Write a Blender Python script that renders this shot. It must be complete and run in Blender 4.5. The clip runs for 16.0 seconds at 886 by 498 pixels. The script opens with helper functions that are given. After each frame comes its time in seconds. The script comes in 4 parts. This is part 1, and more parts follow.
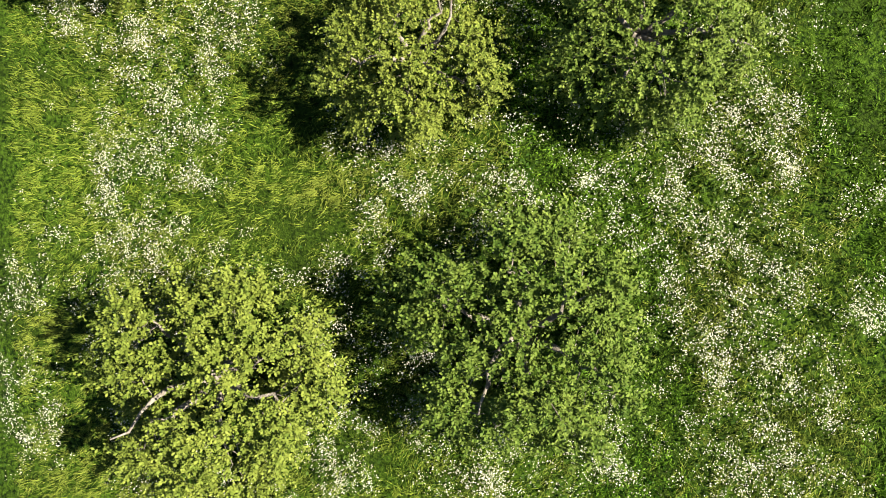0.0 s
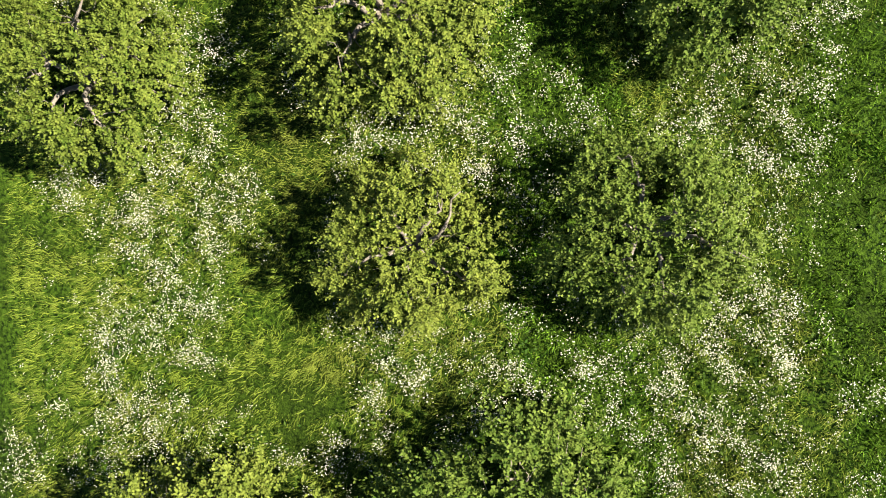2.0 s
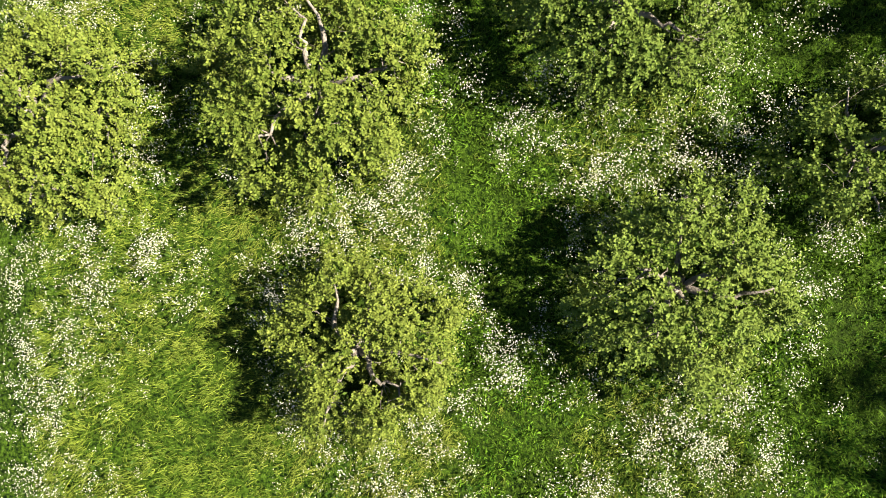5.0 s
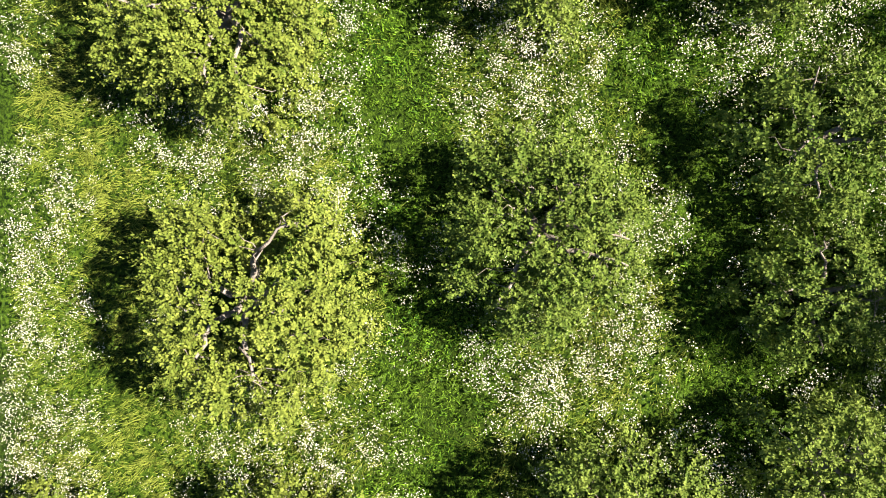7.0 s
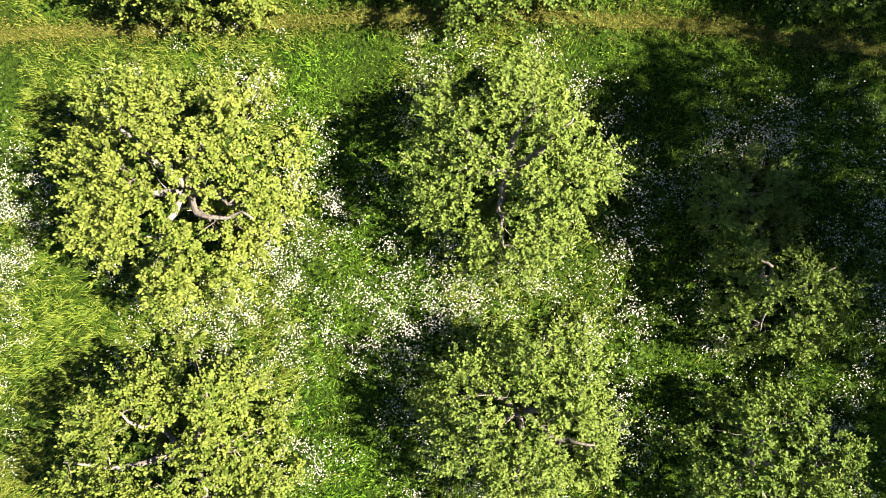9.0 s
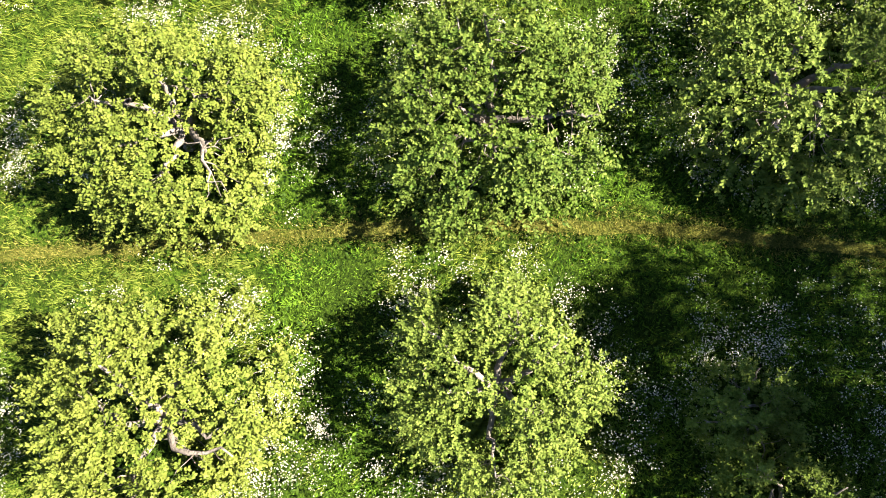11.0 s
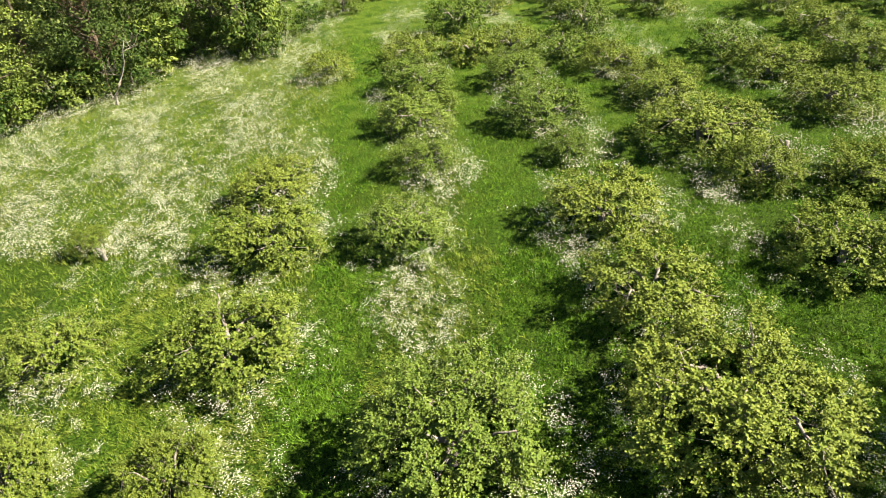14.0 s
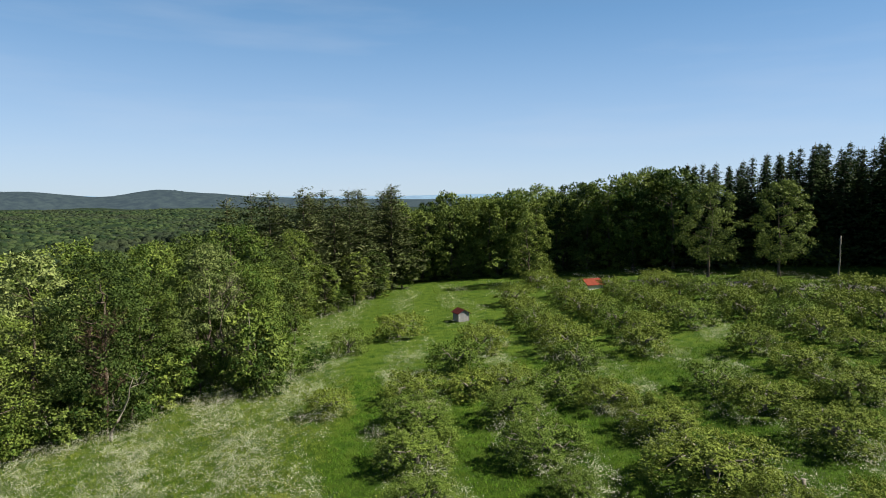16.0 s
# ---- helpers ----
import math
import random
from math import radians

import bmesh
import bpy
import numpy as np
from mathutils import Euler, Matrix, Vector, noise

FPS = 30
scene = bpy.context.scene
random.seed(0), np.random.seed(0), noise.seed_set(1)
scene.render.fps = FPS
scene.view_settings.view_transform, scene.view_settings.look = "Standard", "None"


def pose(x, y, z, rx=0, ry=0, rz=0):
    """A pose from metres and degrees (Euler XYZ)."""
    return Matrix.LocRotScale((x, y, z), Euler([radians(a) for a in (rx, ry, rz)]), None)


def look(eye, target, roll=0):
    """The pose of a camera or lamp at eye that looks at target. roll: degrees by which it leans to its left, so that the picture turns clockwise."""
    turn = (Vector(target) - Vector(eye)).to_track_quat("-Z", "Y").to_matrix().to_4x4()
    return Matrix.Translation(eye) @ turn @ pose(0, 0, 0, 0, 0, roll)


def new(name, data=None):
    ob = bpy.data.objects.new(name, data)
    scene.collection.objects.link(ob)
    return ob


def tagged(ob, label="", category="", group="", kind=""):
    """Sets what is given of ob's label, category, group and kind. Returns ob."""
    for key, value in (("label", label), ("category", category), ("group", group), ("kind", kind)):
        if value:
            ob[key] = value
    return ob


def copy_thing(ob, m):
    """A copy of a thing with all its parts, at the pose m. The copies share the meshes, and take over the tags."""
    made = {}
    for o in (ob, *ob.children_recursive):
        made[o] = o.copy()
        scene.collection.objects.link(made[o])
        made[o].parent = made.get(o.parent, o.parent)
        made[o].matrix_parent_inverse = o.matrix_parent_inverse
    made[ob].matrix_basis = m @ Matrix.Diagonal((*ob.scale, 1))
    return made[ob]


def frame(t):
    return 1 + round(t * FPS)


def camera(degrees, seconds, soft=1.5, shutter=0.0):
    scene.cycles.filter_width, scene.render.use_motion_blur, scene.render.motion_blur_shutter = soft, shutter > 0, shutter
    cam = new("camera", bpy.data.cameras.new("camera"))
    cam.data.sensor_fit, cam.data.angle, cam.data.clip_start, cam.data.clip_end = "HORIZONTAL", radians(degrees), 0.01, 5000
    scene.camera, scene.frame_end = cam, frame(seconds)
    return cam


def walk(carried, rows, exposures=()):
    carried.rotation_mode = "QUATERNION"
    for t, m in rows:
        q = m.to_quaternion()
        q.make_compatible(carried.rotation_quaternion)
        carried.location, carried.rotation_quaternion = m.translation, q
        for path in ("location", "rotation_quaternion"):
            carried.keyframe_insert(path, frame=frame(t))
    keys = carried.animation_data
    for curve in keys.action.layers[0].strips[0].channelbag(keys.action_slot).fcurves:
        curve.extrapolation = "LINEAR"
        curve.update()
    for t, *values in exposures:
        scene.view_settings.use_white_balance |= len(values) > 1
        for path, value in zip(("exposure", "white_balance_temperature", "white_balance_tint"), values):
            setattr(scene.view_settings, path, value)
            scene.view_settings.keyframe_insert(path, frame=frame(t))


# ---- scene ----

# ---------------------------------------------------------------- camera
cam = camera(70.06, 16.0, soft=1.0)
# seconds, x, y, z, heading (to the left), pitch, roll
FLIGHT = [
    (0, -3.91, -55.93, 18.94, -4.65, -90.00, 0.00),
    (0.5, -3.85, -55.32, 18.97, -4.65, -90.00, 0.00),
    (1, -3.74, -54.17, 18.98, -4.59, -90.00, 0.00),
    (1.5, -3.62, -52.53, 19.00, -4.49, -90.00, 0.00),
    (2, -3.45, -50.47, 19.00, -4.38, -90.00, 0.00),
    (2.5, -3.27, -48.06, 19.00, -4.26, -90.00, 0.00),
    (3, -3.11, -45.33, 19.04, 2.09, -90.00, 0.00),
    (3.2, -3.06, -44.19, 19.05, 4.47, -90.00, 0.00),
    (5.3, -2.65, -29.35, 19.15, -5.95, -90.00, 0.00),
    (5.5, -2.55, -27.89, 19.14, -5.93, -90.00, 0.00),
    (6, -2.27, -24.23, 19.08, -5.87, -90.00, 0.00),
    (6.5, -1.92, -20.49, 19.03, -5.80, -90.00, 0.00),
    (7, -1.55, -16.67, 18.97, -2.68, -90.00, 0.00),
    (7.5, -1.17, -12.78, 18.93, 1.97, -90.00, 0.00),
    (8, -0.86, -8.93, 18.95, 2.03, -90.00, 0.00),
    (8.5, -0.65, -5.73, 18.89, 2.09, -90.00, 0.00),
    (8.7, -0.61, -4.64, 18.82, 2.09, -90.00, 0.00),
    (10.8, -0.29, -0.35, 18.60, -0.48, -83.12, 0.09),
    (11, -0.27, -0.23, 18.61, -0.36, -80.29, -0.04),
    (11.5, -0.23, -0.01, 18.65, -0.24, -73.12, -0.13),
    (12, -0.21, 0.12, 18.69, -0.13, -65.78, -0.25),
    (12.5, -0.21, 0.16, 18.70, -0.08, -58.45, -0.21),
    (13, -0.23, 0.13, 18.65, -0.12, -50.59, -0.11),
    (13.5, -0.15, 0.13, 18.62, 0.06, -42.82, -0.21),
    (14, -0.16, 0.12, 18.58, -0.09, -34.98, -0.11),
    (14.5, -0.16, 0.12, 18.47, -0.11, -27.07, -0.09),
    (15, -0.12, 0.09, 18.39, -0.11, -19.22, -0.04),
    (15.5, -0.10, 0.07, 18.32, -0.10, -11.37, -0.01),
    (16, 0.00, -0.00, 18.21, 0.00, -4.75, 0.00),
]
EXPOSURES = [(0.0, 2.11, 6900, 10), (3.0, 2.09, 6900, 10), (6.0, 2.40, 6900, 14), (8.5, 2.58, 6850, 17), (11.0, 2.88, 6850, 17), (12.5, 2.67, 6950, 12), (13.5, 2.42, 7050, 11), (14.6, 2.47, 7050, 11), (15.0, 2.5, 6950, 11), (15.5, 1.93, 7350, 10), (16.0, 1.46, 6500, 10)]
walk(cam, [(t, pose(x, y, z, 90 + pitch, 0, head) @ pose(0, 0, 0, 0, 0, roll)) for t, x, y, z, head, pitch, roll in FLIGHT], EXPOSURES)

# ---------------------------------------------------------------- sky and sun
SUN_EL, SUN_AZ = 44.0, 90.0          # degrees; azimuth clockwise from +y
world = bpy.data.worlds.new("world")
scene.world = world
world.use_nodes = True
wn, wl = world.node_tree.nodes, world.node_tree.links
sky = wn.new("ShaderNodeTexSky")
sky.sky_type, sky.sun_disc = "NISHITA", False
sky.sun_elevation, sky.sun_rotation = radians(SUN_EL), radians(SUN_AZ)
sky.altitude, sky.air_density, sky.dust_density, sky.ozone_density = 2500, 0.42, 0.07, 2.0
# thin high cirrus, drawn out into streaks
wtc = wn.new("ShaderNodeTexCoord")
wmap = wn.new("ShaderNodeMapping")
wmap.inputs["Scale"].default_value = (1.2, 1.2, 9.0)
wmap.inputs["Rotation"].default_value = (0.05, 0.08, 0.3)
wnoise = wn.new("ShaderNodeTexNoise")
wnoise.inputs["Scale"].default_value, wnoise.inputs["Detail"].default_value = 2.0, 7.0
wramp = wn.new("ShaderNodeValToRGB")
wramp.color_ramp.elements[0].position, wramp.color_ramp.elements[1].position = 0.50, 0.85
wramp.color_ramp.elements[1].color = (0.24, 0.24, 0.24, 1)
wmix = wn.new("ShaderNodeMix")
wmix.data_type = "RGBA"
wmix.inputs["B"].default_value = (4.7, 5.2, 6.0, 1)
wl.new(wtc.outputs["Generated"], wmap.inputs["Vector"])
wl.new(wmap.outputs["Vector"], wnoise.inputs["Vector"])
wl.new(wnoise.outputs["Fac"], wramp.inputs["Fac"])
wl.new(wramp.outputs["Color"], wmix.inputs["Factor"])
# haze whitens the sky towards the horizon
veil = wn.new("ShaderNodeMix")
veil.data_type = "RGBA"
wsep = wn.new("ShaderNodeSeparateXYZ")
wl.new(wtc.outputs["Generated"], wsep.inputs["Vector"])
wlow = wn.new("ShaderNodeMath")
wlow.operation, wlow.use_clamp = "SUBTRACT", True
wlow.inputs[0].default_value = 1.0
wl.new(wsep.outputs["Z"], wlow.inputs[1])
wpow = wn.new("ShaderNodeMath")
wpow.operation = "POWER"
wpow.inputs[1].default_value = 2.8
wl.new(wlow.outputs[0], wpow.inputs[0])
wthin = wn.new("ShaderNodeMath")
wthin.operation = "MULTIPLY"
wthin.inputs[1].default_value = 1.0
wl.new(wpow.outputs[0], wthin.inputs[0])
wl.new(wthin.outputs[0], veil.inputs["Factor"])
whaze = wn.new("ShaderNodeMapRange")
whaze.inputs["From Max"].default_value = 0.27
wl.new(wsep.outputs["Z"], whaze.inputs["Value"])
wtone = wn.new("ShaderNodeMix")
wtone.data_type = "RGBA"
wtone.inputs["A"].default_value, wtone.inputs["B"].default_value = (4.2, 5.1, 5.8, 1), (2.05, 4.6, 7.75, 1)
wl.new(whaze.outputs["Result"], wtone.inputs["Factor"])
wl.new(wtone.outputs["Result"], veil.inputs["B"])
wl.new(sky.outputs["Color"], veil.inputs["A"])
wl.new(veil.outputs["Result"], wmix.inputs["A"])
wl.new(wmix.outputs["Result"], wn["Background"].inputs["Color"])
wn["Background"].inputs["Strength"].default_value = 0.05

sun = new("sun", bpy.data.lights.new("sun", "SUN"))
sun.data.energy, sun.data.angle, sun.data.color = 5.0, radians(0.6), (1.0, 0.93, 0.78)
_a, _e = radians(SUN_AZ), radians(SUN_EL)
sun.matrix_world = look((60 * math.sin(_a) * math.cos(_e), 60 * math.cos(_a) * math.cos(_e), 60 * math.sin(_e)), (0, 0, 0))

# ---------------------------------------------------------------- materials


def material(name, dark, light, scale=1.0, rough=0.7, bump=0.0, bump_scale=30.0, translucent=0.0, island=0.0, per_object=0.0, coords="Object", stretch=(1, 1, 1), tint=None, tint_scale=0.2, metal=0.0, sharp=0.25, gloss=0.05, detail=8.0):
    """A surface whose colour wanders between two shades at two scales, with optional piece-by-piece change and relief."""
    m = bpy.data.materials.new(name)
    m.use_nodes = True
    n, l = m.node_tree.nodes, m.node_tree.links
    bsdf, out = n["Principled BSDF"], n["Material Output"]
    bsdf.inputs["Roughness"].default_value = rough
    bsdf.inputs["Metallic"].default_value = metal
    bsdf.inputs["Specular IOR Level"].default_value = gloss
    geo = n.new("ShaderNodeNewGeometry")
    if coords == "World":
        vec = geo.outputs["Position"]
    else:
        tc = n.new("ShaderNodeTexCoord")
        vec = tc.outputs["Object"]
    mp = n.new("ShaderNodeMapping")
    mp.inputs["Scale"].default_value = stretch
    l.new(vec, mp.inputs["Vector"])
    fine = n.new("ShaderNodeTexNoise")
    fine.inputs["Scale"].default_value, fine.inputs["Detail"].default_value = scale, detail
    fine.inputs["Roughness"].default_value = 0.65
    l.new(mp.outputs["Vector"], fine.inputs["Vector"])
    value = fine.outputs["Fac"]

    def mixed(a, b, weight):
        s = n.new("ShaderNodeMath")
        s.operation = "SUBTRACT"
        s.inputs[1].default_value = 0.5
        l.new(b, s.inputs[0])
        k = n.new("ShaderNodeMath")
        k.operation = "MULTIPLY_ADD"
        k.inputs[1].default_value = weight
        l.new(s.outputs[0], k.inputs[0])
        l.new(a, k.inputs[2])
        return k.outputs[0]

    if island:
        value = mixed(value, geo.outputs["Random Per Island"], island)
    if per_object:
        info = n.new("ShaderNodeObjectInfo")
        value = mixed(value, info.outputs["Random"], per_object)
    ramp = n.new("ShaderNodeValToRGB")
    ramp.color_ramp.elements[0].position, ramp.color_ramp.elements[1].position = 0.5 - sharp, 0.5 + sharp
    ramp.color_ramp.elements[0].color, ramp.color_ramp.elements[1].color = (*dark, 1), (*light, 1)
    l.new(value, ramp.inputs["Fac"])
    colour = ramp.outputs["Color"]
    if tint:
        broad = n.new("ShaderNodeTexNoise")
        broad.inputs["Scale"].default_value, broad.inputs["Detail"].default_value = tint_scale, 3.0
        l.new(vec, broad.inputs["Vector"])
        r2 = n.new("ShaderNodeValToRGB")
        r2.color_ramp.elements[0].position, r2.color_ramp.elements[1].position = 0.42, 0.66
        l.new(broad.outputs["Fac"], r2.inputs["Fac"])
        mx = n.new("ShaderNodeMix")
        mx.data_type = "RGBA"
        mx.inputs["B"].default_value = (*tint, 1)
        half = n.new("ShaderNodeMath")
        half.operation = "MULTIPLY"
        half.inputs[1].default_value = 0.6
        l.new(r2.outputs["Color"], half.inputs[0])
        l.new(half.outputs[0], mx.inputs["Factor"])
        l.new(colour, mx.inputs["A"])
        colour = mx.outputs["Result"]
    l.new(colour, bsdf.inputs["Base Color"])
    if bump:
        bn = n.new("ShaderNodeTexNoise")
        bn.inputs["Scale"].default_value, bn.inputs["Detail"].default_value = bump_scale, 6.0
        l.new(mp.outputs["Vector"], bn.inputs["Vector"])
        bp = n.new("ShaderNodeBump")
        bp.inputs["Strength"].default_value, bp.inputs["Distance"].default_value = bump, 1.5 / bump_scale
        l.new(bn.outputs["Fac"], bp.inputs["Height"])
        l.new(bp.outputs["Normal"], bsdf.inputs["Normal"])
    if translucent:
        tr = n.new("ShaderNodeBsdfTranslucent")
        l.new(colour, tr.inputs["Color"])
        ms = n.new("ShaderNodeMixShader")
        ms.inputs["Fac"].default_value = translucent
        l.new(bsdf.outputs["BSDF"], ms.inputs[1])
        l.new(tr.outputs["BSDF"], ms.inputs[2])
        l.new(ms.outputs["Shader"], out.inputs["Surface"])
    return m


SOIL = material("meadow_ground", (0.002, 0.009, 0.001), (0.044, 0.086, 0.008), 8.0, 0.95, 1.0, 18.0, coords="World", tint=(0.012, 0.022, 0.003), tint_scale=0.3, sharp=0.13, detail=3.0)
# beyond the near lanes the sward is short and closed, up to the woods' floor
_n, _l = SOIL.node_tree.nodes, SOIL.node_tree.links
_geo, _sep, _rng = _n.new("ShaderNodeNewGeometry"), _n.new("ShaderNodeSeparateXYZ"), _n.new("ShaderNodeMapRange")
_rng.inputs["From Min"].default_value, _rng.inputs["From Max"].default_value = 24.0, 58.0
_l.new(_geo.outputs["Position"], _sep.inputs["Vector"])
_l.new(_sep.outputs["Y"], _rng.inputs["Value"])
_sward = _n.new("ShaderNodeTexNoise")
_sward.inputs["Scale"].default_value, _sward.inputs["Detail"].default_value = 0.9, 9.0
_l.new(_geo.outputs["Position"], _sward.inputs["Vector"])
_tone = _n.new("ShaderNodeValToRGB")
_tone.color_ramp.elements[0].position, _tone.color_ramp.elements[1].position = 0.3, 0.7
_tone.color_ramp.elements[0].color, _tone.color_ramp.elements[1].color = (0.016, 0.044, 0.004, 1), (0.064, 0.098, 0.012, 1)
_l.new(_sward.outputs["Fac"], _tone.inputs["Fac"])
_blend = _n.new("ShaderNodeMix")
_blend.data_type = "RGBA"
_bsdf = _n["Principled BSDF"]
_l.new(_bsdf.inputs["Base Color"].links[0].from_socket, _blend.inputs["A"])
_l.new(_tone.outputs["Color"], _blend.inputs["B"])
# fades back to the dark ground past y 130, imitating shade under the woods
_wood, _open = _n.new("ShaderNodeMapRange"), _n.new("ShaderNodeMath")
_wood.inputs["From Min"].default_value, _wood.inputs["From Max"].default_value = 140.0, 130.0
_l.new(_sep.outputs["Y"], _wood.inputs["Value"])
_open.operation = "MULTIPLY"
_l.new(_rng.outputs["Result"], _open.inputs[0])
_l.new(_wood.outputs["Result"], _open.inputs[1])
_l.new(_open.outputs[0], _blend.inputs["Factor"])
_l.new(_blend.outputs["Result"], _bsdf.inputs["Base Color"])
GRASS = material("grass", (0.026, 0.066, 0.006), (0.168, 0.218, 0.031), 1.2, 0.7, translucent=0.16, island=0.6, coords="World", tint=(0.158, 0.182, 0.035), tint_scale=0.22)
CLOVER = material("lane_grass", (0.012, 0.050, 0.004), (0.110, 0.215, 0.018), 2.0, 0.65, translucent=0.16, island=0.8, coords="World", tint=(0.085, 0.150, 0.016), tint_scale=0.4)
STRAW = material("straw_grass", (0.050, 0.076, 0.010), (0.205, 0.195, 0.048), 1.5, 0.75, translucent=0.2, island=0.85, coords="World")
HERB = material("herb_leaf", (0.0210, 0.0510, 0.0072), (0.0600, 0.1020, 0.0168), 0.8, 0.65, translucent=0.25, island=0.6, coords="World")
PETAL = material("white_umbel", (0.25, 0.26, 0.18), (0.51, 0.51, 0.42), 3.0, 0.8, translucent=0.2, island=0.8, coords="World")
PATH = material("mown_path", (0.016, 0.030, 0.004), (0.112, 0.114, 0.022), 10.0, 0.95, 1.0, 18.0, coords="World", tint=(0.074, 0.078, 0.018), tint_scale=0.8, sharp=0.16, detail=4.0)
APPLE_LEAF = material("apple_leaf", (0.030, 0.066, 0.009), (0.152, 0.202, 0.040), 2.2, 0.6, translucent=0.1, island=0.16, per_object=0.16)
APPLE_LEAF_PALE = material("young_apple_leaf", (0.042, 0.077, 0.010), (0.174, 0.208, 0.040), 2.2, 0.6, translucent=0.1, island=0.16, per_object=0.12)
APPLE_BARK = material("apple_bark", (0.085, 0.073, 0.061), (0.27, 0.245, 0.215), 6.0, 0.85, 0.8, 28.0, stretch=(1, 1, 0.4))
LEAF = material("broad_leaf", (0.018, 0.040, 0.007), (0.102, 0.136, 0.030), 0.35, 0.55, translucent=0.13, island=0.3, per_object=0.7)
PALE_LEAF = material("willow_leaf", (0.052, 0.082, 0.022), (0.185, 0.220, 0.075), 0.35, 0.55, translucent=0.14, island=0.3, per_object=0.3)
DARK_LEAF = material("shade_leaf", (0.008, 0.022, 0.005), (0.054, 0.080, 0.018), 0.35, 0.6, translucent=0.1, island=0.3, per_object=0.5)
BRIGHT_LEAF = material("spring_leaf", (0.032, 0.064, 0.010), (0.150, 0.188, 0.038), 0.35, 0.55, translucent=0.14, island=0.3, per_object=0.3)
NEEDLE = material("needles", (0.009, 0.024, 0.007), (0.044, 0.066, 0.022), 0.5, 0.6, translucent=0.1, island=0.5, per_object=0.35)
PINE_NEEDLE = material("pine_needles", (0.024, 0.040, 0.014), (0.092, 0.108, 0.042), 0.5, 0.6, translucent=0.08, island=0.25, per_object=0.3)
BARK = material("forest_bark", (0.0413, 0.0338, 0.0263), (0.1275, 0.1050, 0.0825), 5.0, 0.9, 0.8, 22.0, stretch=(1, 1, 0.3))
DEADWOOD = material("weathered_deadwood", (0.1275, 0.1087, 0.0900), (0.2850, 0.2550, 0.2175), 5.0, 0.85, 0.6, 25.0, stretch=(1, 1, 0.3))
GREY_TWIG = material("grey_twigs", (0.0638, 0.0540, 0.0435), (0.1500, 0.1275, 0.1050), 4.0, 0.9, island=0.5)
BROWN_TWIG = material("brown_twigs", (0.0525, 0.0360, 0.0248), (0.1275, 0.0863, 0.0600), 4.0, 0.9, island=0.5)
FAR_WOOD = material("far_canopy", (0.006, 0.015, 0.007), (0.036, 0.054, 0.020), 0.03, 0.9, 0.6, 0.35, island=0.5, coords="World", tint=(0.017, 0.019, 0.015), tint_scale=0.009)
ASPHALT = material("asphalt", (0.040, 0.040, 0.042), (0.075, 0.073, 0.070), 3.0, 0.9, 0.3, 40.0, coords="World")
BOARD = material("weathered_boards", (0.1800, 0.1800, 0.1875), (0.3150, 0.3150, 0.3300), 4.0, 0.85, 0.3, 30.0, stretch=(1, 1, 0.2), per_object=0.3)
MAROON = material("maroon_roofing", (0.0375, 0.0090, 0.0090), (0.0825, 0.0195, 0.0180), 3.0, 0.7, 0.3, 20.0)
TILE_RED = material("orange_red_roofing", (0.0975, 0.0195, 0.0120), (0.1500, 0.0375, 0.0225), 2.0, 0.8, 0.3, 20.0)
WHITEWASH = material("white_wall", (0.4650, 0.4650, 0.4500), (0.6000, 0.6000, 0.5850), 2.0, 0.85, 0.2, 20.0)
POLE_WOOD = material("grey_pole", (0.1200, 0.1087, 0.0900), (0.2250, 0.2025, 0.1725), 4.0, 0.85, 0.4, 25.0, stretch=(1, 1, 0.2))


# distant hillside with aerial haze put into its colour and emission
def hazed_hill_material(name, colour, haze_glow):
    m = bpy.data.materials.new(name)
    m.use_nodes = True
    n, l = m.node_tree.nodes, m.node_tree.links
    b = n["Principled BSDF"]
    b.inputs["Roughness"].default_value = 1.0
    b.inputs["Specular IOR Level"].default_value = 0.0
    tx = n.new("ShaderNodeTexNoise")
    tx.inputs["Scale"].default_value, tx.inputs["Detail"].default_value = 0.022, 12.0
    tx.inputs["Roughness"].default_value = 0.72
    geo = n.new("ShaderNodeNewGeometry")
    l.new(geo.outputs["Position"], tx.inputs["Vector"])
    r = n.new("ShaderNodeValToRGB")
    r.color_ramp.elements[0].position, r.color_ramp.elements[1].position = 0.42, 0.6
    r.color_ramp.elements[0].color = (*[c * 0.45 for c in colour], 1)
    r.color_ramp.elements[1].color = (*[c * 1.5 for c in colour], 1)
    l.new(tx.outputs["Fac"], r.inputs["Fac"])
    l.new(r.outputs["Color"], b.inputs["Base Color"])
    # this emission is painted haze, the hills themselves give no light
    b.inputs["Emission Color"].default_value = (*haze_glow, 1)
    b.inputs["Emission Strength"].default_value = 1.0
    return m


HILL_NEAR = hazed_hill_material("hazed_wooded_hills", (0.011, 0.015, 0.012), (0.021, 0.031, 0.041))
HILL_FAR = hazed_hill_material("hazed_blue_ridge", (0.03, 0.05, 0.06), (0.10, 0.15, 0.21))

# ---------------------------------------------------------------- mesh helpers


def mesh_object(name, verts, faces, mat, parent=None, label="", smooth=False):
    me = bpy.data.meshes.new(name)
    me.from_pydata(np.asarray(verts, float).tolist(), [], [list(map(int, f)) for f in faces])
    me.materials.append(mat)
    if smooth:
        me.polygons.foreach_set("use_smooth", [True] * len(me.polygons))
    ob = new(name, me)
    if parent is not None:
        ob.parent = parent
    if label:
        ob["label"] = label
    return ob


def unit(v):
    return v / np.maximum(np.linalg.norm(v, axis=-1, keepdims=True), 1e-9)


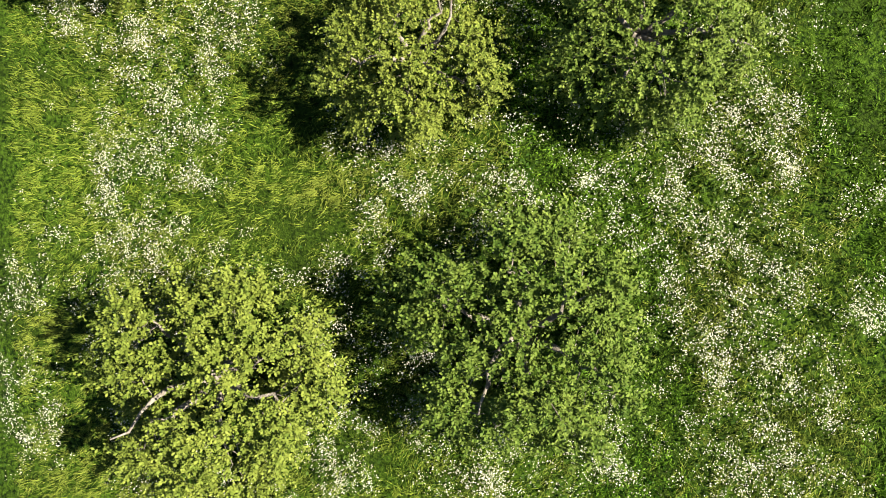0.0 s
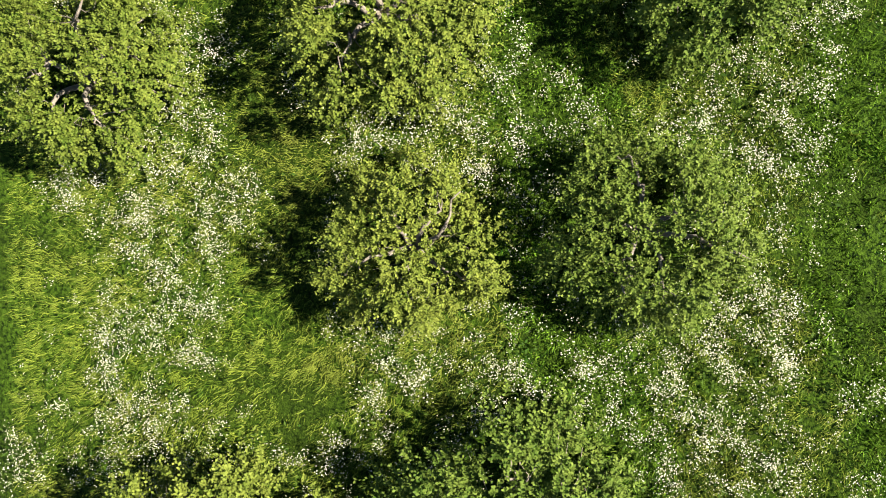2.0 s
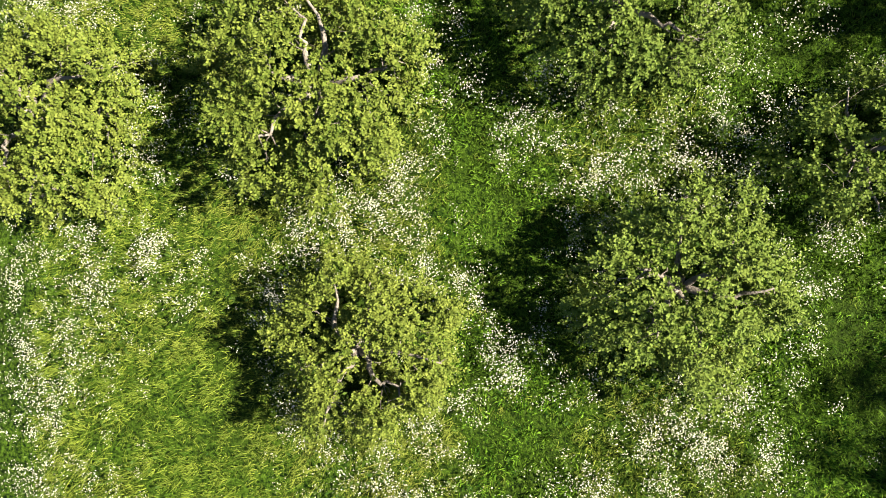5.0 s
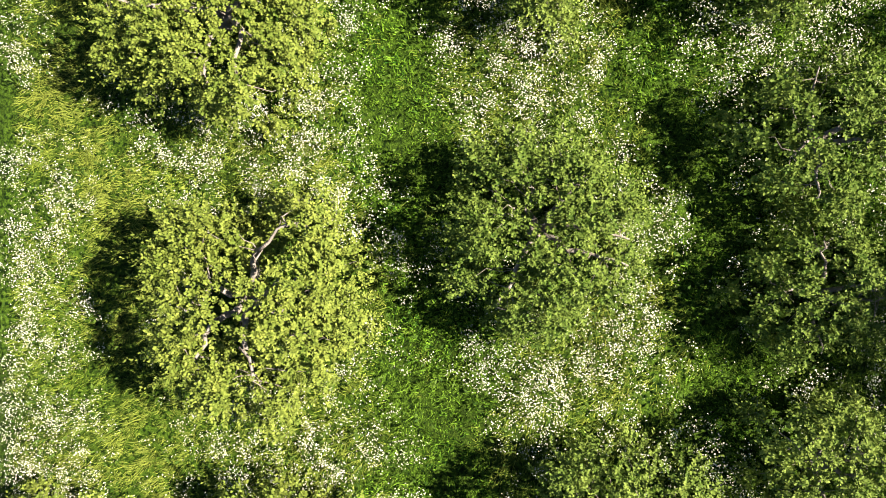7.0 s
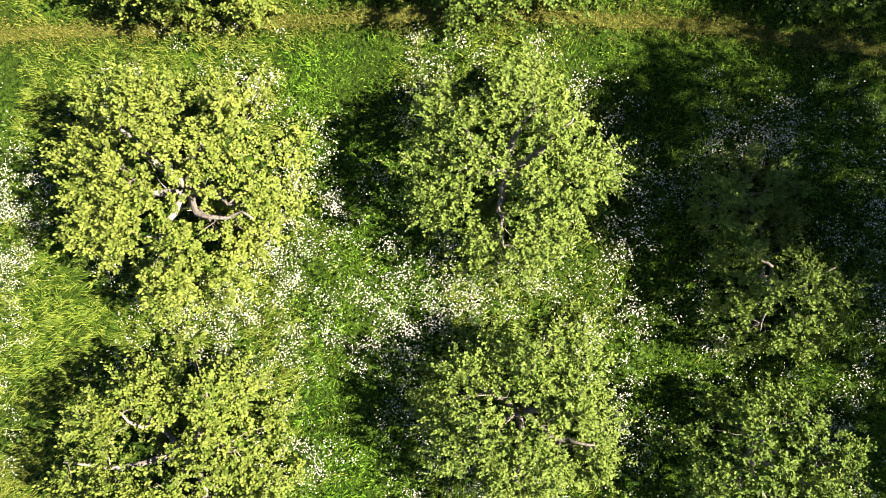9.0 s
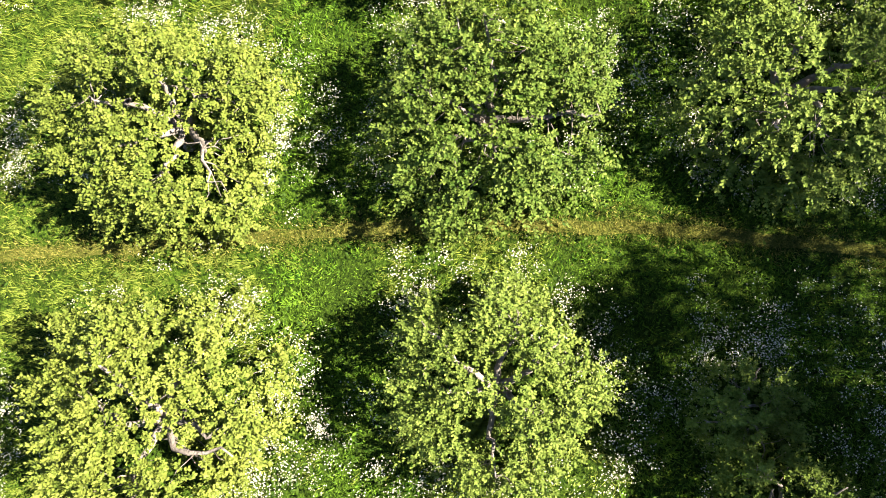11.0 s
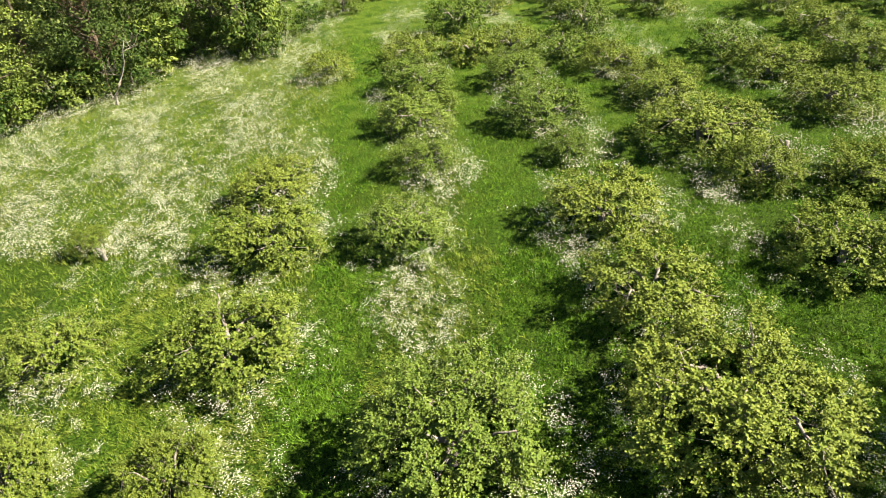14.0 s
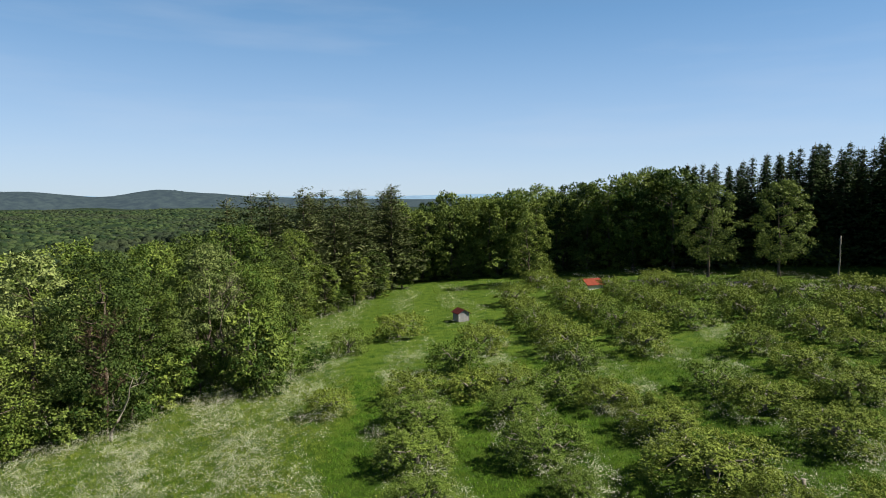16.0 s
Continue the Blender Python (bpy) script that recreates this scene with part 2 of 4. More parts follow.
def tri_leaves(base, axis, face, length, width):
    """One small triangular leaf for each row."""
    axis = unit(axis)
    side = unit(np.cross(axis, face))
    length, width = np.reshape(length, (-1, 1)), np.reshape(width, (-1, 1))
    v = np.stack([base + side * width * 0.5, base + axis * length, base - side * width * 0.5 + axis * length * 0.1], 1)
    return v.reshape(-1, 3), np.arange(3 * len(base)).reshape(-1, 3)


def kite_leaves(base, axis, face, length, width):
    """One kite-shaped leaf for each row."""
    axis = unit(axis)
    side = unit(np.cross(axis, face))
    length, width = np.reshape(length, (-1, 1)), np.reshape(width, (-1, 1))
    mid = base + axis * length * 0.55
    v = np.stack([base, mid + side * width * 0.5, base + axis * length, mid - side * width * 0.5], 1)
    return v.reshape(-1, 3), np.arange(4 * len(base)).reshape(-1, 4)


def tube(points, radii, sides=6):
    """A tapering tube along a polyline."""
    points, radii = np.asarray(points, float), np.asarray(radii, float)
    way = unit(np.gradient(points, axis=0))
    ref = np.where(np.abs(way[:, 2:3]) > 0.9, [[1.0, 0, 0]], [[0, 0, 1.0]])
    a = unit(np.cross(way, ref))
    b = np.cross(way, a)
    ang = np.linspace(0, 2 * np.pi, sides, endpoint=False)
    ring = points[:, None] + radii[:, None, None] * (np.cos(ang)[None, :, None] * a[:, None] + np.sin(ang)[None, :, None] * b[:, None])
    n = len(points)
    faces = []
    for i in range(n - 1):
        for j in range(sides):
            k = (j + 1) % sides
            faces.append((i * sides + j, i * sides + k, (i + 1) * sides + k, (i + 1) * sides + j))
    faces.append(tuple(range(sides))[::-1])
    faces.append(tuple((n - 1) * sides + j for j in range(sides)))
    return ring.reshape(-1, 3), faces


def join(pieces):
    verts, faces, k = [], [], 0
    for v, f in pieces:
        verts.append(v)
        faces += [tuple(int(i) + k for i in q) for q in f]
        k += len(v)
    return np.concatenate(verts), faces


def bent(r, a, b, steps=6, wobble=0.12, sag=0.0):
    """A crooked line from a to b."""
    a, b = np.asarray(a, float), np.asarray(b, float)
    s = np.linspace(0, 1, steps)[:, None]
    p = a + (b - a) * s + r.normal(0, wobble, (steps, 3)) * np.sin(np.pi * s)
    p[:, 2] += sag * np.sin(np.pi * s[:, 0])
    return p


def box(x0, x1, y0, y1, z0, z1):
    v = np.array([(x, y, z) for z in (z0, z1) for y in (y0, y1) for x in (x0, x1)], float)
    f = [(0, 2, 3, 1), (4, 5, 7, 6), (0, 1, 5, 4), (2, 6, 7, 3), (0, 4, 6, 2), (1, 3, 7, 5)]
    return v, f


def thing(name, m, label, category, group=""):
    e = new(name)
    e.empty_display_size = 0.3
    e.matrix_world = m
    return tagged(e, label, category, group)


# ---------------------------------------------------------------- terrain


def step(a, b, v):
    s = np.clip((v - a) / (b - a), 0, 1)
    return s * s * (3 - 2 * s)


def lay(x, y):
    """Height of the hillside: it climbs to the right and drops into a valley far to the left and ahead."""
    x, y = np.asarray(x, float), np.asarray(y, float)
    rise = 0.09 * np.clip(x, -60, 130) + 0.03 * np.clip(x - 130, 0, 400)
    drop = np.clip(-x - 60, 0, None) + 0.55 * np.clip(y - 175, 0, None) - 0.5 * np.clip(x, 0, None)
    return rise - 62 * step(0, 620, drop) + 0.10 * np.sin(x * 0.31 + 1.7) * np.sin(y * 0.23) + 0.05 * np.sin(x * 0.9) * np.sin(y * 0.77 + 0.5)


def ground_sheet():
    xs = np.concatenate([-np.geomspace(4600, 95, 26), np.arange(-90, 121, 2.0), np.geomspace(126, 4600, 24)])
    ys = np.concatenate([-np.geomspace(4600, 80, 20), np.arange(-75, 166, 2.0), np.geomspace(170, 4600, 28)])
    gx, gy = np.meshgrid(xs, ys)
    v = np.stack([gx, gy, lay(gx, gy)], -1).reshape(-1, 3)
    w, h = len(xs), len(ys)
    i = (np.arange(h - 1)[:, None] * w + np.arange(w - 1)).ravel()
    f = np.stack([i, i + 1, i + w + 1, i + w], 1)
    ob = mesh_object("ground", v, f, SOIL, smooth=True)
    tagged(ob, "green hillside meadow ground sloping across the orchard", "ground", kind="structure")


ground_sheet()


def strip(name, centre, width, mat, lift, label, category):
    c = np.asarray(centre, float)
    s = np.concatenate([[0], np.cumsum(np.linalg.norm(np.diff(c, axis=0), axis=1))])
    t = np.arange(0, s[-1], 0.8)
    p = np.stack([np.interp(t, s, c[:, 0]), np.interp(t, s, c[:, 1])], 1)
    way = unit(np.gradient(p, axis=0))
    nor = np.stack([-way[:, 1], way[:, 0]], 1)
    r = np.random.default_rng(5)
    cols = []
    for k in (-0.5, -0.17, 0.17, 0.5):
        q = p + nor * (k * width * (1 + 0.25 * r.normal(size=(len(p), 1))))
        cols.append(np.column_stack([q, lay(q[:, 0], q[:, 1]) + lift]))
    v = np.stack(cols, 1).reshape(-1, 3)
    f = [(i * 4 + j, i * 4 + j + 1, i * 4 + j + 5, i * 4 + j + 4) for i in range(len(p) - 1) for j in range(3)]
    return tagged(mesh_object(name, v, f, mat), label, category, kind="structure")


PATH_LINE = [(-42, 0.5), (-24, 2.2), (-14.4, 3.0), (-7.0, 3.4), (0, 3.7), (5.8, 3.5), (12.2, 2.6), (20, 1.2), (34, -2)]
strip("mown_path", PATH_LINE, 0.38, PATH, 0.03, "yellowish worn mown footpath crossing the orchard grass", "path")
ROAD_LINE = [(24, 119), (31, 112), (46, 100), (60, 87), (78, 72), (110, 46)]
strip("road", ROAD_LINE, 4.5, ASPHALT, 0.12, "narrow grey asphalt road along the shaded wood edge", "road")

# ---------------------------------------------------------------- where things stand


def row_offset(x, y):
    """Distance from the nearest tree row, in metres."""
    u = (x - (1.0 - 0.07 * y)) / 8.8
    return np.abs(u - np.round(u)) * 8.8


def patches(x, y, size, seed):
    """Smooth patchy values from 0 to 1."""
    r = np.random.default_rng(seed)
    total, weight = np.zeros_like(x), 0
    for octave, amp in ((1, 1.0), (2.1, 0.6), (4.3, 0.4)):
        for _ in range(3):
            a = r.uniform(0, 2 * np.pi)
            k = 2 * np.pi * octave / size * r.uniform(0.7, 1.4)
            total = total + amp * np.sin(k * (x * np.cos(a) + y * np.sin(a)) + r.uniform(0, 6.28) + 1.3 * np.sin(k * 0.6 * (y * np.cos(a) - x * np.sin(a))))
        weight += amp * 3
    return 0.5 + 0.5 * total / weight * 1.9


# apple trees: x, y, crown radius; each list is one planted row from near to far
ROW_A = [(-10.8, -59.4, 3.7), (-13.5, -44.5, 3.0), (-14.4, -26.6, 3.3), (-15.5, 13.5, 2.0), (-17.3, 20.1, 2.4), (-19.5, 28.9, 1.2)]
ROW_B = [(-4.4, -50.3, 2.75), (-4.6, -43.8, 3.2), (-5.3, -34.2, 2.9), (-6.2, -26.5, 3.5), (-7.0, -18.0, 3.5), (-7.9, -9.6, 3.4),
         (-8.1, -1.7, 3.6), (-8.3, 6.5, 3.6), (-9.3, 13.2, 1.8), (-8.9, 19.6, 3.2), (-9.2, 27.6, 3.1), (-10.3, 33.8, 2.7), (-9.9, 54.2, 2.3), (-11.7, 76.4, 2.7), (-5.9, 83.1, 3.6)]
ROW_C = [(-2.0, -58.5, 3.7), (2.2, -50.4, 3.0), (4.7, -42.9, 3.1), (3.8, -33.3, 3.1), (3.0, -25.1, 3.1), (1.2, -16.4, 3.0), (1.8, -7.8, 2.9),
         (1.1, -1.0, 3.1), (1.2, 6.6, 3.6), (0.2, 13.8, 3.4), (-2.1, 27.4, 2.5), (-1.2, 35.4, 2.3), (-1.8, 42.5, 3.3), (-2.2, 49.6, 3.1), (-2.7, 56.2, 3.0)]
ROW_D = [(8.9, -30.0, 2.4), (8.5, -22.9, 2.2), (8.6, -18.2, 2.3), (8.8, -14.2, 2.5), (8.0, -8.8, 2.4), (8.3, -4.2, 2.0), (7.5, -1.6, 1.5), (9.6, 7.1, 3.5),
         (9.7, 14.4, 4.0), (8.8, 21.3, 3.1), (8.3, 28.3, 3.2), (7.5, 35.7, 1.7), (6.6, 41.6, 3.2), (5.6, 49.6, 2.8), (2.4, 56.1, 2.7), (6.1, 56.8, 2.7), (1.6, 64.5, 3.2)]
ROW_E = [(18.1, 23.4, 3.1), (17.3, 30.8, 2.3), (16.0, 36.3, 4.1), (15.5, 44.0, 2.9), (13.4, 49.9, 2.8), (10.2, 53.8, 2.9), (22.4, 29.5, 2.7), (25.3, 39.5, 3.3), (24.3, 46.4, 3.2), (30.9, 47.1, 3.4)]


def orchard_rest():
    """The rest of the planting: rows carried on to the far edge of the orchard."""
    r = np.random.default_rng(21)
    known = [p[:2] for q in (ROW_A, ROW_B, ROW_C, ROW_D, ROW_E) for p in q]
    out = []
    for k in range(0, 10):
        y = 30.0 + 3 * (k % 2)
        while y < 120:
            x = 1.0 - 0.07 * y + 8.5 * k + r.normal(0, 0.7)
            yy = y + r.normal(0, 0.7)
            far = 116 - max(0, x - 20) * 0.86
            left = -2 + max(0, yy - 66) * 0.30
            if x > left and yy < far and x < 0.80 * yy + 4 and all(math.hypot(x - a, yy - b) > 5.4 for a, b in known):
                if not (-2 < x < 6 and 76 < yy < 95) and math.hypot(x - 25, yy - 108) > 5:
                    out.append((x, yy, r.uniform(2.45, 3.15) + 0.4 * (yy > 66)))
                    known.append((x, yy))
            y += 6.3
    return out


REST = orchard_rest()
APPLES = ROW_A + ROW_B + ROW_C + ROW_D + ROW_E + REST


def under_trees(x, y, reach=1.0):
    d = np.full(np.shape(x), 9.0)
    for a, b, rad in APPLES:
        d = np.minimum(d, np.hypot(x - a, y - b) / (rad * reach))
    return d


def path_distance(x, y):
    px, py = np.array(PATH_LINE, float).T
    return np.abs(y - np.interp(x, px, py))


# drifts of white flowers: x, y, radius, from the start of the flight onwards
DRIFTS_1 = [(4.4, -63.0, 1.3), (-3.2, -62.6, 1.0), (-7.5, -62.1, 0.8), (0.4, -62.0, 1.0), (4.9, -60.8, 1.0), (-17.1, -60.5, 0.7), (-7.6, -60.4, 0.7), (3.8, -59.4, 1.0), (-17.8, -59.4, 0.9), (4.6, -58.8, 1.1), (7.5, -58.7, 0.6), (-7.7, -58.3, 0.7), (5.3, -57.6, 1.0), (4.2, -56.2, 1.3), (-17.5, -56.2, 0.7), (8.0, -55.5, 0.5), (3.2, -55.0, 1.4), (-13.3, -55.0, 0.9), (0.7, -54.5, 0.8), (-5.2, -54.3, 0.7), (-1.8, -54.1, 0.7), (5.7, -53.8, 1.0), (-13.9, -53.2, 0.8), (-11.3, -53.1, 0.6), (-13.5, -52.5, 0.9), (5.4, -52.4, 0.8), (-11.8, -51.7, 0.6), (-11.2, -50.9, 0.9), (4.9, -50.6, 1.0), (-10.9, -49.5, 0.9)]
DRIFTS_2 = [(-12.7, -49.3, 0.7), (-10.3, -48.5, 1.0), (6.8, -48.1, 0.8), (-14.7, -47.8, 0.7), (3.9, -47.5, 0.8), (-1.0, -47.3, 0.7), (6.3, -47.1, 1.1), (-5.3, -46.8, 0.8), (0.5, -46.8, 0.7), (-11.4, -46.5, 0.9), (-11.6, -45.3, 0.9), (-10.8, -43.7, 0.7), (-11.6, -40.7, 1.0), (-7.0, -40.0, 0.8), (-5.2, -39.4, 1.5), (-0.5, -39.2, 0.5), (0.9, -39.1, 0.7), (-3.2, -39.0, 0.7), (-15.2, -38.7, 1.1), (5.9, -38.5, 0.6), (3.7, -37.8, 1.6), (4.7, -36.8, 1.0), (-16.0, -35.3, 0.9), (-1.1, -35.0, 0.8), (-15.3, -33.7, 1.2), (-3.1, -32.7, 0.7), (-7.8, -32.2, 0.9), (8.2, -32.1, 0.6), (-11.0, -32.0, 0.7), (-13.8, -31.7, 1.1)]
DRIFTS_3 = [(-3.6, -31.3, 0.8), (-11.8, -31.0, 0.7), (-4.4, -30.7, 1.0), (5.9, -30.5, 0.8), (1.5, -29.9, 0.7), (2.8, -29.7, 1.0), (5.2, -29.5, 1.3), (-4.2, -29.2, 1.0), (-0.1, -28.1, 0.7), (-11.9, -28.0, 0.7), (-12.1, -26.4, 0.7), (7.7, -25.6, 0.6), (-13.8, -23.2, 0.9), (-6.9, -23.1, 1.7), (-5.3, -22.8, 1.0), (8.2, -22.4, 0.9), (-3.8, -22.3, 0.8), (-14.0, -21.8, 1.1), (1.0, -20.8, 1.0), (-14.6, -20.6, 0.9), (2.7, -20.4, 0.8), (-0.5, -20.0, 0.8), (3.5, -19.6, 1.0), (-13.8, -19.2, 0.9), (-12.6, -17.9, 0.5), (3.8, -16.6, 0.6), (-14.2, -16.1, 1.0), (-4.5, -14.8, 1.0), (-13.6, -14.5, 0.9), (-6.4, -13.4, 1.5)]
DRIFTS_4 = [(-9.0, -13.2, 1.4), (-5.0, -13.1, 1.0), (-14.6, -13.1, 0.7), (1.8, -12.8, 1.0), (-5.4, -12.3, 0.8), (0.6, -12.0, 1.3), (3.5, -11.4, 0.6), (1.4, -11.3, 1.3), (7.3, -11.2, 1.3), (-0.5, -11.0, 0.8), (-4.3, -9.8, 0.7), (5.0, -8.2, 0.6), (-1.4, -7.9, 0.7), (-6.5, -6.5, 1.3), (-1.9, -6.3, 0.8), (-4.8, -6.1, 0.8), (-8.2, -5.6, 1.0), (-1.3, -5.3, 0.8), (-3.6, -5.1, 0.5), (5.0, -5.1, 0.6), (-6.2, -5.0, 1.2), (-0.4, -4.5, 1.3), (-1.7, -4.2, 1.0), (-5.2, -4.1, 0.8), (-13.9, -4.1, 0.7), (2.2, -3.9, 1.0), (-5.0, -3.3, 0.8), (-5.6, -2.7, 1.0), (-13.9, -2.4, 0.9), (6.7, -1.2, 0.8)]
DRIFTS_5 = [(-5.3, -1.0, 0.6), (7.3, -0.5, 0.9), (8.5, 0.0, 0.9), (3.0, 1.3, 0.6), (-1.0, 1.4, 0.6), (8.9, 3.8, 0.9), (-6.8, 4.2, 1.0), (-0.8, 4.4, 0.8), (-5.6, 4.7, 0.7), (2.3, 4.8, 1.0), (3.0, 5.3, 1.0), (-13.8, 5.7, 0.7), (3.5, 6.1, 0.7), (-5.3, 6.3, 0.9), (-14.0, 7.2, 0.7), (-7.4, 9.9, 0.8), (-6.5, 10.2, 0.5), (-9.7, 10.8, 0.9), (13.1, 10.8, 0.8), (11.0, 11.4, 1.5), (-0.5, 11.5, 0.6), (9.3, 11.5, 0.9), (2.0, 11.8, 1.0), (3.1, 11.9, 0.6), (-14.2, 13.8, 0.7), (-8.6, 16.7, 0.7), (-17.0, 18.0, 1.2), (-14.1, 18.0, 0.6), (-7.5, 18.4, 1.0), (10.0, 19.7, 1.3)]
DRIFTS_6 = [(-1.7, 20.0, 0.8), (-6.4, 20.2, 0.8), (-1.7, 22.4, 1.2), (-2.2, 23.6, 1.1), (10.2, 27.6, 1.2), (-7.5, 28.7, 0.8), (-24.4, 31.1, 1.1), (18.8, 32.1, 1.6), (-0.6, 33.6, 1.1), (-21.1, 36.4, 1.8), (-26.3, 39.6, 2.0), (-9.1, 41.4, 1.3), (-17.7, 42.2, 1.3), (-22.2, 46.0, 2.2)]


def drift(x, y):
    d = np.zeros_like(x)
    for some in (DRIFTS_1, DRIFTS_2, DRIFTS_3, DRIFTS_4, DRIFTS_5, DRIFTS_6):
        for a, b, rad in some:
            q = ((x - a) ** 2 + (y - b) ** 2) / (rad * 1.28) ** 2
            d = np.maximum(d, np.exp(-q * 1.1))
    return d


def flower_density(x, y):
    """Share of the ground that is in flower: bands along the tree rows, skirts round the trees, the open meadow."""
    off = row_offset(x + 0.9 * np.sin(0.31 * y) + 0.5 * np.sin(0.83 * y + x), y)
    band = 1 - step(1.6, 3.15, off)
    meadow = step(-11.0, -15, x) * step(16, 32, y)
    p = step(0.36, 0.72, patches(x, y, 6.5, 3))
    fine = step(0.25, 0.62, patches(x, y, 1.3, 11))
    d = under_trees(x, y)
    sunny = under_trees(x - 0.6, y + 0.2)
    skirt = np.exp(-(((sunny - 0.98) / 0.24) ** 2)) * (0.22 + 0.6 * p) * (d > 0.78)
    known = np.where((y < 34) & (y > -65), 1.0, 0.0)
    amount = known * np.maximum(1.15 * drift(x, y), band * (0.10 + 0.60 * p) + 0.010) + (1 - known) * band * (0.15 + 0.5 * p)
    amount = np.maximum(amount, skirt * (y < 40) * (1 - 0.6 * step(13, 22, y)))
    amount = np.maximum(amount, meadow * (0.2 + 0.62 * p))
    lane = step(0.0, 1.0, path_distance(x, y) / 2.6)
    return np.clip(amount * (0.2 + 0.8 * fine), 0, 1) * lane


def scatter(r, count, x0, x1, y0, y1, weight):
    x, y = r.uniform(x0, x1, count), r.uniform(y0, y1, count)
    keep = r.uniform(size=count) < weight(x, y)
    return x[keep], y[keep]


def turned(r, n, tilt):
    """Unit vectors leaning about tilt from upright, in every direction."""
    a = r.uniform(0, 2 * np.pi, n)
    return np.stack([np.sin(tilt) * np.cos(a), np.sin(tilt) * np.sin(a), np.cos(tilt)], -1)


def blades(r, x, y, length, width, lean):
    """Single-triangle grass blades."""
    n = len(x)
    base = np.stack([x, y, lay(x, y) - 0.02], -1)
    tip = base + length[:, None] * unit(turned(r, n, r.uniform(0.2, 1.1, n)) + lean)
    a = r.uniform(0, np.pi, n)
    side = np.stack([np.cos(a), np.sin(a), 0 * a], -1) * width[:, None] / 2
    v = np.stack([base - side, base + side, tip], 1).reshape(-1, 3)
    return v, np.arange(3 * n).reshape(-1, 3)


def merged(sets):
    v, f, k = [], [], 0
    for a, b in sets:
        v.append(a)
        f.append(b + k)
        k += len(a)
    return np.concatenate(v), np.concatenate(f)


def lane_share(x, y):
    """1 in the mown lanes between the rows right of the long-grass lane, 0 elsewhere."""
    u = x - (1.0 - 0.07 * y) + 0.5 * np.sin(0.45 * y) + 0.3 * np.sin(1.3 * y + x)
    return np.maximum(step(-6.6, -5.6, u) * step(-2.0, -3.0, u), step(2.2, 3.2, u)) * 0.92


def near_strip(x, y):
    return np.abs(x - 0.065 * y) < 14.2 + 3 * step(2, 14, y)


def grass_weight(x, y):
    open_sky = np.where(under_trees(x, y) < 0.72, 0.14, 1.0)
    return open_sky * np.clip(0.66 + 0.5 * (patches(x, y, 5, 8) - 0.5), 0, 1) * np.where(path_distance(x, y) < 0.3, 0.6, 1.0)


def tufts(r, tx, ty, m, spread, lean, long, wide, tall=1.0):
    """Tufts of m blades that lean together."""
    n = len(tx)
    x, y = np.repeat(tx, m) + r.normal(0, spread, n * m), np.repeat(ty, m) + r.normal(0, spread, n * m)
    high = np.repeat(tall * r.uniform(0.5, 1.35, n), m)
    return blades(r, x, y, high * r.uniform(*long, n * m), r.uniform(*wide, n * m), np.repeat(lean, m, 0))


def trodden(x, y):
    return np.where(path_distance(x, y) < 0.4, 0.25, np.where(path_distance(x, y) < 2.2, 0.85, 1.0))


def build_grass():
    r = np.random.default_rng(31)
    sets = []
    tx, ty = scatter(r, 112000, -19, 19, -66, 26, lambda x, y: grass_weight(x, y) * near_strip(x, y) * (1 - lane_share(x, y)))
    flow = 6.283 * patches(tx, ty, 16, 5)
    lean = np.stack([-0.55 + 0.25 * np.cos(flow), -0.2 + 0.35 * np.sin(flow), 0 * flow], -1) + r.normal(0, 0.42, (len(tx), 3)) * [1, 1, 0]
    tall = (0.95 + 0.25 * (1 - step(1.5, 3.5, row_offset(tx, ty)))) * trodden(tx, ty)
    sets.append(tufts(r, tx, ty, 13, 0.085, lean, (0.17, 0.36), (0.016, 0.031), tall))
    tx, ty = scatter(r, 62000, -46, 40, 2, 66, lambda x, y: grass_weight(x, y) * (np.abs(x) < 0.75 * y + 12) * ((y > 23) | ~near_strip(x, y)) * (1 - lane_share(x, y)))
    sets.append(tufts(r, tx, ty, 7, 0.18, np.tile([-0.3, 0.0, 0.0], (len(tx), 1)), (0.2, 0.4), (0.022, 0.05)))
    x, y = scatter(r, 60000, -40, 70, 60, 135, lambda x, y: grass_weight(x, y) * (np.abs(x) < 0.75 * y + 5))
    sets.append(blades(r, x, y, r.uniform(0.14, 0.3, len(x)), r.uniform(0.05, 0.1, len(x)), np.array([[-0.3, 0.0, 0.0]])))
    tagged(mesh_object("grass", *merged(sets), GRASS), "long green meadow grass in sun and shade", "grass", kind="stuff")


def build_lane_grass():
    """Short lush grass and clover of the mown lanes, in lumpy cushions."""
    r = np.random.default_rng(36)
    tx, ty = scatter(r, 300000, -19, 19, -66, 26, lambda x, y: grass_weight(x, y) * near_strip(x, y) * lane_share(x, y))
    lump = 0.55 + 0.9 * step(0.3, 0.75, patches(tx, ty, 0.9, 19))
    lean = np.concatenate([r.normal(0, 0.6, (len(tx), 2)), np.zeros((len(tx), 1))], 1)
    sets = [tufts(r, tx, ty, 10, 0.085, lean, (0.10, 0.21), (0.030, 0.055), lump * trodden(tx, ty))]
    tx, ty = scatter(r, 90000, -14, 50, 2, 66, lambda x, y: grass_weight(x, y) * (np.abs(x) < 0.75 * y + 12) * ((y > 23) | ~near_strip(x, y)) * lane_share(x, y))
    sets.append(tufts(r, tx, ty, 6, 0.16, np.tile([-0.2, 0.0, 0.0], (len(tx), 1)), (0.14, 0.32), (0.024, 0.05)))
    ob = mesh_object("lane_grass", *merged(sets), CLOVER)
    tagged(ob, "short lush green grass and clover in the mown lanes", "grass", kind="stuff")


